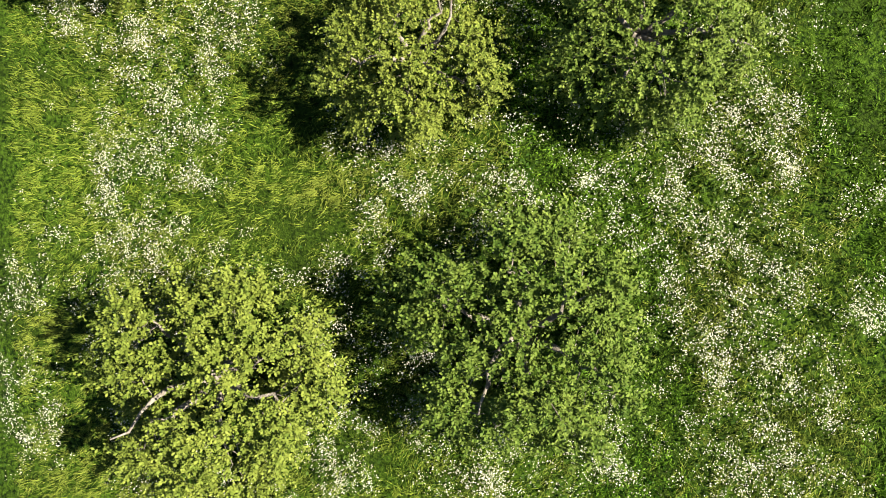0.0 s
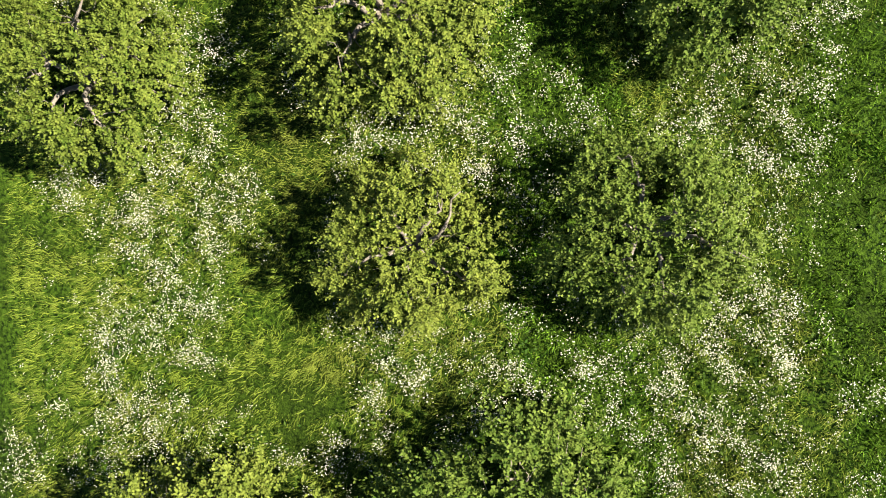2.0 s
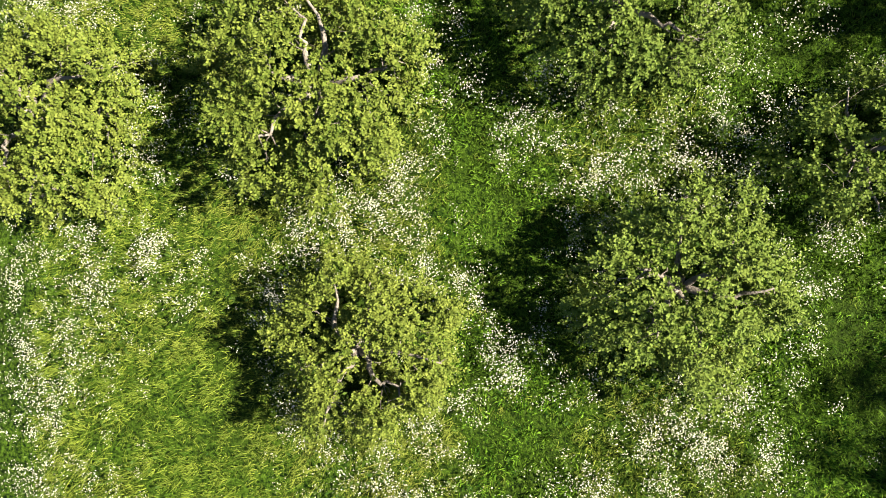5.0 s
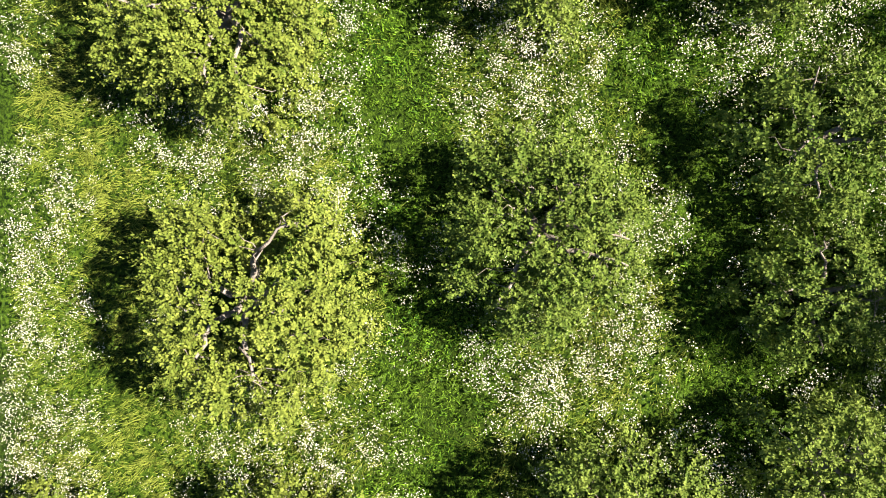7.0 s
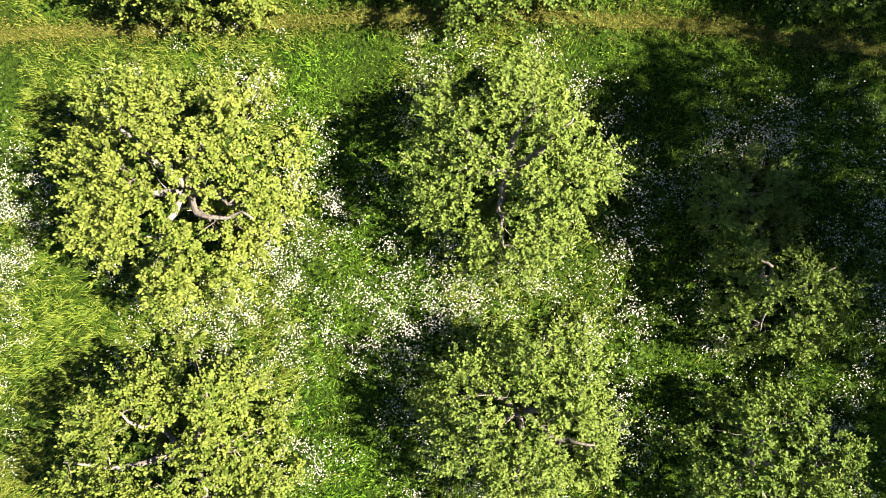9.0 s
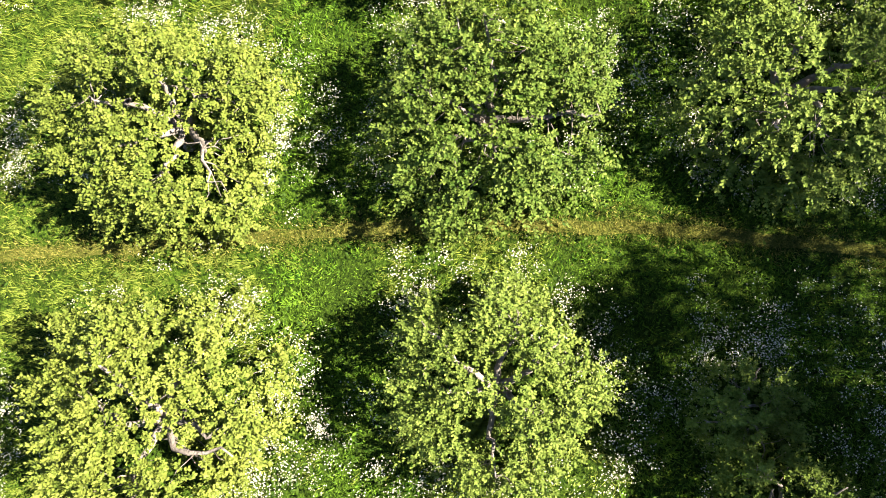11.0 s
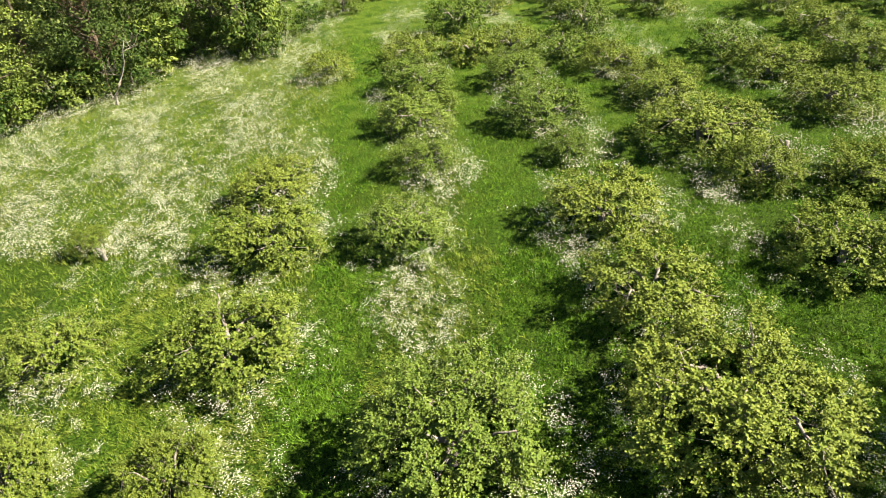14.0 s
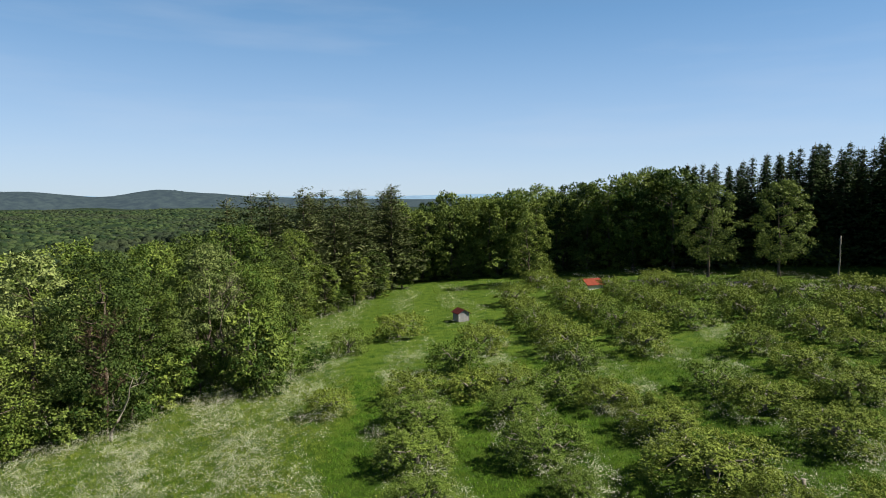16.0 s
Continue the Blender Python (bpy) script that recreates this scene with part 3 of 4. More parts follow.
def build_herbs():
    r = np.random.default_rng(32)
    x, y = scatter(r, 300000, -20, 16, -66, 26, lambda x, y: 0.01 + 0.55 * flower_density(x, y))
    n = len(x)
    base = np.stack([x, y, lay(x, y) + r.uniform(0.08, 0.55, n)], -1)
    v, f = kite_leaves(base, turned(r, n, r.uniform(0.7, 1.5, n)), turned(r, n, r.uniform(0, 0.6, n)), r.uniform(0.10, 0.22, n), r.uniform(0.05, 0.09, n))
    ob = mesh_object("meadow_herbs", v, f, HERB)
    tagged(ob, "leafy green wildflower foliage among the grass", "wildflowers", kind="stuff")


def umbels(r, x, y, size, height, corners=5):
    """Flat-topped flower heads, one small uneven many-cornered cap each."""
    n = len(x)
    nor = turned(r, n, np.abs(r.normal(0, 0.35, n)))
    c = np.stack([x, y, lay(x, y) + height], -1)
    spin = r.uniform(0, 6.283, n)
    a = unit(np.cross(nor, np.stack([np.cos(spin), np.sin(spin), 0.1 + 0 * spin], -1)))
    b = np.cross(nor, a)
    ring = []
    for k in range(corners):
        q = 6.283 * k / corners
        ring.append(c + (a * math.cos(q) + b * math.sin(q)) * (size * r.uniform(0.72, 1.15, n))[:, None])
    return np.stack(ring, 1).reshape(-1, 3), np.arange(corners * n).reshape(-1, corners)


def heads(r, x, y, m, spread, size, height):
    """m flower heads on each plant, the plants of uneven height and richness."""
    n = len(x)
    tall = np.repeat(r.uniform(*height, n), m)
    hx, hy = np.repeat(x, m) + r.normal(0, spread, n * m), np.repeat(y, m) + r.normal(0, spread, n * m)
    keep = r.uniform(size=n * m) < np.repeat(r.uniform(0.25, 1.0, n), m)
    hx, hy, tall = hx[keep], hy[keep], tall[keep]
    return hx, hy, r.uniform(*size, len(hx)), tall * r.uniform(0.8, 1.05, len(hx))


def build_flowers():
    r = np.random.default_rng(33)
    sets = []
    x, y = scatter(r, 82000, -19.5, 15, -66, 30, lambda x, y: flower_density(x, y) * np.where(under_trees(x, y) < 0.7, 0.3, 1.0))
    sets.append(umbels(r, *heads(r, x, y, 24, 0.13, (0.009, 0.025), (0.45, 1.0))))
    x, y = scatter(r, 165000, -46, 40, 28, 72, lambda x, y: flower_density(x, y) * (np.abs(x) < 0.75 * y + 12))
    hx, hy, size, tall = heads(r, x, y, 9, 0.2, (0.019, 0.038), (0.45, 0.95))
    v, f = umbels(r, hx, hy, size, tall, 4)
    x, y = scatter(r, 220000, -30, 60, 72, 125, lambda x, y: 0.6 * flower_density(x, y) * (np.abs(x) < 0.75 * y + 2))
    v2, f2 = umbels(r, x, y, r.uniform(0.04, 0.07, len(x)), r.uniform(0.5, 0.95, len(x)), 4)
    label = "white cow parsley flower heads scattered in drifts through the meadow"
    tagged(mesh_object("cow_parsley", *merged(sets), PETAL), label, "wildflowers", kind="stuff")
    tagged(mesh_object("cow_parsley", *merged([(v, f), (v2, f2)]), PETAL), label, "wildflowers", kind="stuff")


def build_path_grass():
    r = np.random.default_rng(35)
    x, y = scatter(r, 420000, -24, 20, -1, 6, lambda x, y: np.exp(-((path_distance(x + 0.3 * np.sin(x * 1.7), y + 0.12 * np.sin(x * 2.3)) / 0.42) ** 2)) * (0.45 + 0.55 * patches(x, y, 2.5, 9)))
    ob = mesh_object("path_grass", *blades(r, x, y, r.uniform(0.06, 0.18, len(x)), r.uniform(0.012, 0.026, len(x)), np.array([[0.0, 0.0, -0.1]])), STRAW)
    ob.location.z = 0.045
    tagged(ob, "short yellowish trodden grass on the footpath", "grass", kind="stuff")


build_grass()
build_lane_grass()
build_path_grass()
build_herbs()
build_flowers()

# ---------------------------------------------------------------- apple trees


def apple_variant(seed, height, masses, shoots, leaves, leaf_len, limbs=6, twigs=True):
    """Meshes of an old spreading apple tree of crown radius 3 m: trunk, limbs, crown."""
    r = np.random.default_rng(seed)
    fork = np.array([r.normal(0, 0.12), r.normal(0, 0.12), r.uniform(0.7, 0.95)])
    trunk = tube(bent(r, (0, 0, -0.3), fork, 5, 0.05), np.linspace(0.21, 0.16, 5) * np.array([1.35, 1.0, 0.95, 0.95, 1.05]), 9)
    limb_pieces, nodes, owner = [], [], []
    for i in range(limbs):
        az = 2 * np.pi * (i + r.uniform(-0.25, 0.25)) / limbs
        reach, top = r.uniform(1.5, 2.4), r.uniform(2.5, 3.4) * height / 4.0
        knee = fork + [0.45 * reach * np.cos(az), 0.45 * reach * np.sin(az), (top - fork[2]) * 0.62]
        end = np.array([reach * np.cos(az + r.normal(0, 0.25)), reach * np.sin(az + r.normal(0, 0.25)), top])
        line = np.concatenate([bent(r, fork - [0, 0, 0.06], knee, 5, 0.05), bent(r, knee, end, 6, 0.10)[1:]])
        limb_pieces.append([tube(line, np.linspace(0.115, 0.02, len(line)), 6)])
        nodes.append(line[2:])
        owner += [i] * (len(line) - 2)
    nodes, owner = np.concatenate(nodes), np.array(owner)
    # boughs: each one carries a cushion of leafy shoots; a third of them hang low round the skirt
    skirt = masses // 3
    tops = masses - skirt
    ma = np.concatenate([2.399963 * np.arange(tops), 2 * np.pi * np.arange(skirt) / skirt]) + r.normal(0, 0.2, masses)
    lobe = 1 + 0.10 * np.sin(3 * ma + seed) + 0.07 * np.sin(5 * ma + 2 * seed)
    mr = np.concatenate([np.sqrt((np.arange(tops) + 0.4) / tops) * 2.55, r.uniform(1.9, 2.75, skirt)]) * lobe
    mz = np.concatenate([height * (0.93 - 0.37 * (np.minimum(mr[:tops], 3.0) / 3.0) ** 2.5) + r.normal(0, 0.24, tops), r.uniform(0.5, 1.15, skirt)])
    centres = np.stack([mr * np.cos(ma), mr * np.sin(ma), mz], -1)
    bare = np.concatenate([nodes[owner == k][1:6] for k in (0, limbs // 2)])
    gap = np.min(np.hypot(centres[:, None, 0] - bare[:, 0], centres[:, None, 1] - bare[:, 1]), axis=1)
    centres[:, 2] = np.where(gap < 0.40, np.minimum(centres[:, 2], r.uniform(0.8, 1.3, masses)), centres[:, 2])
    for c in centres if twigs else ():
        end = c + r.normal(0, 0.12, 3) - [0, 0, 0.22]
        k = int(np.argmin(np.linalg.norm(nodes - end, axis=1) + np.where(nodes[:, 2] > end[2] + 0.3, 0.6, 0) + r.uniform(0, 0.5, len(nodes))))
        limb_pieces[owner[k]].append(tube(bent(r, nodes[k] - [0, 0, 0.03], end, 5, 0.10, -0.12), np.linspace(0.02, 0.006, 5), 3))
    n = masses * shoots
    cc = np.repeat(centres, shoots, 0)
    puff = np.repeat(r.uniform(0.75, 1.3, masses), shoots)[:, None]
    off = r.normal(0, 1, (n, 3)) * [0.235, 0.235, 0.12] * puff
    off[:, 2] -= (1.2 if leaf_len < 0.12 else 1.4) * (off[:, :2] ** 2).sum(1)
    start = cc + off
    out = unit(cc * [1, 1, 0] + 1e-6)
    way = unit(0.9 * unit(start - cc + [0, 0, 0.12]) + out * 0.55 + [0, 0, 0.28] + r.normal(0, 0.35, (n, 3)))
    long = r.uniform(0.14, 0.34, n)
    whip = (r.uniform(size=n) < 0.14) & (np.hypot(cc[:, 0], cc[:, 1]) > 1.7)
    long = np.where(whip, r.uniform(0.5, 0.85, n), long)
    way = np.where(whip[:, None], unit(out + [0, 0, 0.22] + r.normal(0, 0.25, (n, 3))), way)
    s = np.tile(np.linspace(0.08, 1.0, leaves), n)
    w, st, ln = np.repeat(way, leaves, 0), np.repeat(start, leaves, 0), np.repeat(long, leaves)
    m = n * leaves
    base = st + w * (s * ln)[:, None]
    # leaves stand round the shoot in a spiral, more spread towards its foot
    side = unit(np.cross(w, [0.3, 0.2, 1.0]))
    turn = np.tile(2.4 * np.arange(leaves), n) + np.repeat(r.uniform(0, 6.283, n), leaves)
    ray = side * np.cos(turn)[:, None] + np.cross(w, side) * np.sin(turn)[:, None]
    axis = unit(ray + w * (0.25 + 0.8 * s)[:, None] + r.normal(0, 0.25, (m, 3)))
    shell = unit(base * [1, 1, 1.5] - [0, 0, 0.9])
    face = unit((0.35 if leaf_len < 0.12 else 0.8) * shell + 0.3 * w + r.normal(0, 0.26 if leaf_len < 0.12 else 0.34, (m, 3)) + [0.0, 0, 0.55 if leaf_len < 0.12 else 0.38])
    size = leaf_len * r.uniform(0.7, 1.2, m)
    crown = kite_leaves(base, axis, face, size, size * 0.62)
    return trunk, limb_pieces, crown


def apple_model(seed, height, masses, shoots, leaves, leaf_len, limbs, fine, mat):
    trunk, limb_pieces, crown = apple_variant(seed, height, masses, shoots, leaves, leaf_len, limbs, leaf_len < 0.22)
    e = thing("apple_tree", Matrix(), "old spreading apple tree in fresh green leaf with crooked grey limbs", "apple tree", "orchard apple trees")
    if fine:
        mesh_object("trunk", *trunk, APPLE_BARK, e, "short grey-brown trunk", smooth=True)
        for p in limb_pieces:
            mesh_object("limb", *join(p), APPLE_BARK, e, "crooked grey limb", smooth=True)
    else:
        mesh_object("trunk", *join([trunk] + [q for p in limb_pieces for q in p]), APPLE_BARK, e, "grey-brown trunk and limbs", smooth=True)
    mesh_object("crown", *crown, mat, e, "open yellow-green leafy crown")
    return e


PALE = [apple_model(100 + i, h, 66, 36, 14, 0.104, 6, True, APPLE_LEAF_PALE) for i, h in enumerate((2.9, 3.15, 2.75))]
FRESH = [apple_model(110 + i, h, 66, 36, 14, 0.104, 6, True, APPLE_LEAF) for i, h in enumerate((3.0, 3.05, 2.85))]
MID = [apple_model(200 + i, h, 44, 36, 10, 0.135, 5, False, APPLE_LEAF) for i, h in enumerate((2.8, 3.0, 2.7))]
MID_PALE = [apple_model(210 + i, h, 44, 36, 10, 0.135, 5, False, APPLE_LEAF_PALE) for i, h in enumerate((2.9, 2.75))]
FAR = [apple_model(300 + i, h, 36, 21, 7, 0.205, 5, False, m) for i, (h, m) in enumerate(((3.0, APPLE_LEAF_PALE), (3.2, APPLE_LEAF), (2.9, APPLE_LEAF_PALE)))]


def place_apples():
    r = np.random.default_rng(41)
    used = set()
    for i, (x, y, rad) in enumerate(APPLES):
        pale = x < -3.5 or (x > 8 and y > 10)
        models = MID if 7 < x < 10 and y < 1 else (PALE if pale else FRESH) if y < 17 else (MID_PALE if pale else MID) if y < 50 else FAR
        model = models[i % len(models)]
        k = rad / 3.1
        turn = Matrix.Rotation(r.uniform(0, 2 * np.pi), 4, "Z")
        hz = min(1.08, 0.55 * k + 0.45) * (0.8 if 17 < y < 60 else 1.0)
        m = Matrix.Translation((x, y, float(lay(x, y)))) @ turn @ Matrix.Diagonal((k, k, hz, 1))
        if model.name in used:
            ob = copy_thing(model, Matrix())
            ob.matrix_basis = m
        else:
            used.add(model.name)
            ob = model
            ob.matrix_basis = m
        if rad < 2.15:
            ob["label"] = "small young apple tree in fresh green leaf among white flowers"
        elif 3 < x - 4 and -32 < y < 1:
            ob["label"] = "old apple tree in green leaf, half shaded by taller trees"


place_apples()

# ---------------------------------------------------------------- woodland trees


def broad_variant(seed, height, spread, lobes, per_lobe, leaf, mat, bare=0.28):
    """A deciduous tree: tapered trunk, limbs and a crown of leafy lobes with gaps."""
    r = np.random.default_rng(seed)
    e = thing("deciduous_tree", Matrix(), "tall deciduous tree in full green leaf at the wood edge", "tree", "woodland trees")
    top = np.array([r.normal(0, 0.4), r.normal(0, 0.4), height * 0.72])
    stem = bent(r, (0, 0, -0.4), top, 8, 0.18)
    wood = [tube(stem, np.linspace(height * 0.0165, 0.04, 8) * np.r_[1.4, np.ones(7)], 8)]
    az = 2.399963 * np.arange(lobes) + r.normal(0, 0.4, lobes)
    h = bare + (1 - bare) * (np.arange(lobes) + r.uniform(0, 1, lobes)) / lobes
    q = (h - bare) / (1 - bare)
    prof = np.sqrt(np.clip(1 - (2 * np.abs(q - 0.42) / np.where(q > 0.42, 1.20, 1.05)) ** 2.2, 0.04, 1)) * (1 + 0.18 * np.sin(2 * az + seed))
    rr = spread * prof * np.sqrt(r.uniform(0.4, 1, lobes))
    size = spread * r.uniform(0.17, 0.36, lobes) * (1.1 - 0.35 * q)
    c = np.stack([rr * np.cos(az), rr * np.sin(az), h * height - size * 0.4], -1)
    for i in range(lobes):
        if i % 8 == 0:
            k = int(np.clip(np.searchsorted(stem[:, 2], c[i, 2] - rr[i] * 0.6), 1, 7))
            wood.append(tube(bent(r, stem[k], stem[k] + 0.7 * (c[i] - stem[k]), 5, 0.15), np.linspace(height * 0.006, 0.02, 5), 4))
    n = lobes * per_lobe
    d = unit(r.normal(0, 1, (n, 3)))
    d[:, 2] = np.where(d[:, 2] < -0.35, -d[:, 2], d[:, 2])
    rad = np.repeat(size, per_lobe)[:, None] * r.uniform(0.55, 1.12, (n, 1))
    base = np.repeat(c, per_lobe, 0) + d * rad * [1, 1, 0.78]
    axis = unit(d * 0.5 + r.normal(0, 0.6, (n, 3)) - [0, 0, 0.15])
    face = unit(d + 0.5 * unit(base - [0, 0, height * 0.45]) + r.normal(0, 0.27, (n, 3)) + [0, 0, 0.1])
    s = leaf * r.uniform(0.6, 1.3, n)
    mesh_object("trunk", *join(wood), BARK, e, "brown-grey trunk and limbs", smooth=True)
    mesh_object("crown", *tri_leaves(base, axis, face, s, s * 0.7), mat, e, "uneven green leafy crown")
    return e


def spruce_variant(seed, height, spread, whorls, arms, sprays, spray, mat, label, name="conifer_tree", flat=0.0):
    """A conifer: straight stem and whorls of drooping arms set with needle sprays."""
    r = np.random.default_rng(seed)
    e = thing(name, Matrix(), label, "tree", "woodland trees")
    stem = bent(r, (0, 0, -0.4), (0, 0, height), 6, 0.05)
    wood = [tube(stem, np.linspace(height * 0.013, 0.02, 6), 7)]
    b, ax, fc, sz = [], [], [], []
    for w in range(whorls):
        q = w / whorls
        reach = spread * (1 - q) ** (0.9 if not flat else 0.55) + 0.12
        for a in range(arms):
            az = 2 * np.pi * (a + 0.5 * (w % 2)) / arms + r.normal(0, 0.3)
            z = height * (0.10 + 0.89 * (q + r.uniform(-0.6, 0.6) / whorls))
            ln = reach * r.uniform(0.55, 1.2)
            s = np.linspace(0.12, 1, sprays)
            droop = -0.34 * ln * s ** 1.4 if not flat else 0.12 * ln * s
            p = np.stack([ln * s * np.cos(az), ln * s * np.sin(az), z + droop], -1) + r.normal(0, 0.14, (sprays, 3))
            out = np.array([np.cos(az), np.sin(az), -0.3 if not flat else 0.3])
            for side in (-1, 0, 1):
                b.append(p)
                ax.append(unit(out + side * np.array([-np.sin(az), np.cos(az), 0]) * r.uniform(0.5, 1.3) + r.normal(0, 0.25, (sprays, 3))))
                fc.append(unit(np.array([0.45 * np.cos(az), 0.45 * np.sin(az), 0.9]) + r.normal(0, 0.32, (sprays, 3))))
                sz.append(spray * (1.15 - 0.4 * s) * r.uniform(0.6, 1.3, sprays) * (0.22 + 0.78 * (1 - q)))
            if a % 6 == 0:
                wood.append(tube(np.array([[0, 0, z], p[-1]]), np.array([0.05, 0.015]), 3))
    b, ax, fc, sz = np.concatenate(b), np.concatenate(ax), np.concatenate(fc), np.concatenate(sz)
    mesh_object("trunk", *join(wood), BARK, e, "straight dark trunk", smooth=True)
    mesh_object("crown", *tri_leaves(b, ax, fc, sz, sz * 0.66), mat, e, "dark needled crown")
    return e


BROAD_FINE = [broad_variant(400 + i, 15, s, 84, 190, 0.215, m, b) for i, (s, m, b) in enumerate(((4.2, LEAF, 0.06), (3.6, DARK_LEAF, 0.05), (4.6, BRIGHT_LEAF, 0.08), (3.3, PALE_LEAF, 0.06), (3.9, DARK_LEAF, 0.05)))]
BROAD_MID = [broad_variant(430 + i, 15, s, 70, 100, 0.30, m, b) for i, (s, m, b) in enumerate(((4.2, LEAF, 0.1), (3.7, BRIGHT_LEAF, 0.1), (4.4, DARK_LEAF, 0.1), (3.4, PALE_LEAF, 0.08)))]
BROAD_FAR = [broad_variant(450 + i, 16, s, 64, 76, 0.42, m, b) for i, (s, m, b) in enumerate(((4.4, LEAF, 0.12), (3.8, DARK_LEAF, 0.14), (5.0, BRIGHT_LEAF, 0.2)))]
BROAD_EDGE = broad_variant(470, 16, 4.6, 60, 170, 0.27, LEAF, 0.2)
BUSHES = [broad_variant(480 + i, 4.5, s, 24, 56, 0.28, m, 0.03) for i, (s, m) in enumerate(((2.4, LEAF), (2.0, BRIGHT_LEAF)))]
for b in BUSHES:
    b.name = "bush"
    tagged(b, "leafy green bush at the edge of the wood", "bush", "edge bushes")
SPRUCES = [spruce_variant(500 + i, 18, 4.9, 32, 8, 5, 1.05, NEEDLE, "tall dark green spruce standing in the wood") for i in range(2)]
PINES = [spruce_variant(520 + i, 18, 5.8, 17, 10, 12, 1.0, PINE_NEEDLE, "tall grey-green pine with layered boughs", "pine_tree", 1.0) for i in range(2)]


def inside(x, y, poly):
    hit = False
    for (x0, y0), (x1, y1) in zip(poly, poly[1:] + poly[:1]):
        if (y0 > y) != (y1 > y) and x < (x1 - x0) * (y - y0) / (y1 - y0) + x0:
            hit = not hit
    return hit


_used = set()


def plant(model, x, y, height, base_height, r, widen=1.0):
    k = height / base_height
    m = Matrix.Translation((x, y, float(lay(x, y)))) @ Matrix.Rotation(r.uniform(0, 6.283), 4, "Z") @ Matrix.Diagonal((k * widen, k * widen, k, 1))
    if model.name in _used:
        ob = copy_thing(model, Matrix())
    else:
        _used.add(model.name)
        ob = model
    ob.matrix_basis = m
    return ob


def fill_wood(poly, gap, seed, choose):
    """Plants a wood inside a polygon, no two stems nearer than gap."""
    r = np.random.default_rng(seed)
    xs, ys = [p[0] for p in poly], [p[1] for p in poly]
    got = []
    for _ in range(2600):
        x, y = r.uniform(min(xs), max(xs)), r.uniform(min(ys), max(ys))
        if inside(x, y, poly) and all(math.hypot(x - a, y - b) > gap for a, b in got):
            got.append((x, y))
            choose(x, y, r)


def pick_left(x, y, r):
    edge = float(np.interp(y, [34, 46, 54, 63, 67, 74, 97], [-58, -39, -31, -28, -22, -21, -25]))
    first = edge - x < 7.5 and y < 80
    models = BROAD_FINE if first else BROAD_MID if x > -50 else BROAD_FAR
    kind = (0, 1, 2, 3, 4, 2, 0, 1)[int(r.integers(8))] if first else int(r.integers(len(models)))
    plant(models[kind], x, y, r.uniform(11.5, 17), 16 if models is BROAD_FAR else 15, r, r.uniform(0.9, 1.15))


def pick_pine(x, y, r):
    if x > -37 and r.uniform() < 0.8:
        plant(PINES[int(r.integers(2))], x, y, r.uniform(19, 22.5), 18, r)
    else:
        plant(BROAD_FAR[int(r.integers(3))], x, y, r.uniform(12, 15), 16, r)


def pick_back(x, y, r):
    plant(BROAD_FAR[int(r.integers(3))], x, y, r.uniform(15, 19), 16, r)


def pick_right(x, y, r):
    if r.uniform() < (0.9 if x > 0.38 * y else 0.15):
        plant(SPRUCES[int(r.integers(2))], x, y, r.uniform(17.5, 20.5) + 0.1 * max(0, x - 50), 18, r)
    else:
        plant(BROAD_FAR[int(r.integers(3))], x, y, r.uniform(15, 20), 16, r)


fill_wood([(-39, 46), (-31, 54), (-28, 63), (-22, 67), (-21, 74), (-25, 97), (-45, 100), (-62, 98), (-66, 50), (-58, 34)], 6.0, 61, pick_left)
fill_wood([(-26, 102), (-18, 115), (-8, 132), (-12, 144), (-50, 142), (-60, 104)], 4.8, 62, pick_pine)
fill_wood([(-8, 138), (16, 140), (32, 131), (40, 150), (0, 168), (-14, 160)], 4.8, 63, pick_back)
fill_wood([(32, 131), (48, 121), (58, 118), (69.5, 112), (80, 97.2), (94, 78.2), (104, 68.2), (112, 85.5), (98.5, 108.5), (82, 130), (44, 150)], 3.15, 64, pick_right)

# trees that stand free in front of the woods
_r = np.random.default_rng(71)
plant(BROAD_MID[1], 17.0, 122.0, 13.5, 15, _r, 1.15)
for _x, _y, _h in ((-13.2, 121, 9), (-16.2, 114, 9.5), (-20, 106, 8.5), (-8.5, 130, 8)):
    plant(BROAD_MID[int(_r.integers(2))], _x, _y, _h, 15, _r, 1.25)
plant(BROAD_EDGE, 46.3, 109.8, 16.2, 16, _r, 0.95)
plant(BROAD_EDGE, 55.6, 103.6, 15.8, 16, _r, 0.95)
plant(BROAD_FINE[2], -22.3, 94.0, 15.0, 15, _r, 0.78)
plant(BROAD_FINE[2], -25.0, 75.5, 17.0, 15, _r, 0.95)
plant(BUSHES[1], -18.6, 63.2, 7.0, 4.5, _r, 0.85)
for _x, _y, _h in ((-19.5, 64, 6.5), (-17.6, 61.5, 4.0), (-20.5, 67, 8.0), (-22, 70, 7.0), (-31.5, 52.5, 5.0), (-28.5, 56.5, 5.5), (-36, 47.5, 4.0), (-16.5, 67, 3.2), (-14.5, 70, 2.8), (-20, 84, 4.0), (-18, 108, 4), (-12, 122, 5)):
    plant(BUSHES[int(_r.integers(2))], _x, _y, _h, 4.5, _r)

# a leafy hem along the near edge of the wood
for _k in range(17):
    _y = 38 + 2.2 * _k + _r.uniform(-0.6, 0.6)
    _x = float(np.interp(_y, [34, 46, 54, 63, 67, 74], [-56, -37.5, -29.5, -26, -20.5, -19])) + _r.uniform(-1.5, 0.5)
    plant(BUSHES[int(_r.integers(2))], _x, _y, _r.uniform(3.0, 5.5), 4.5, _r, 1.1)

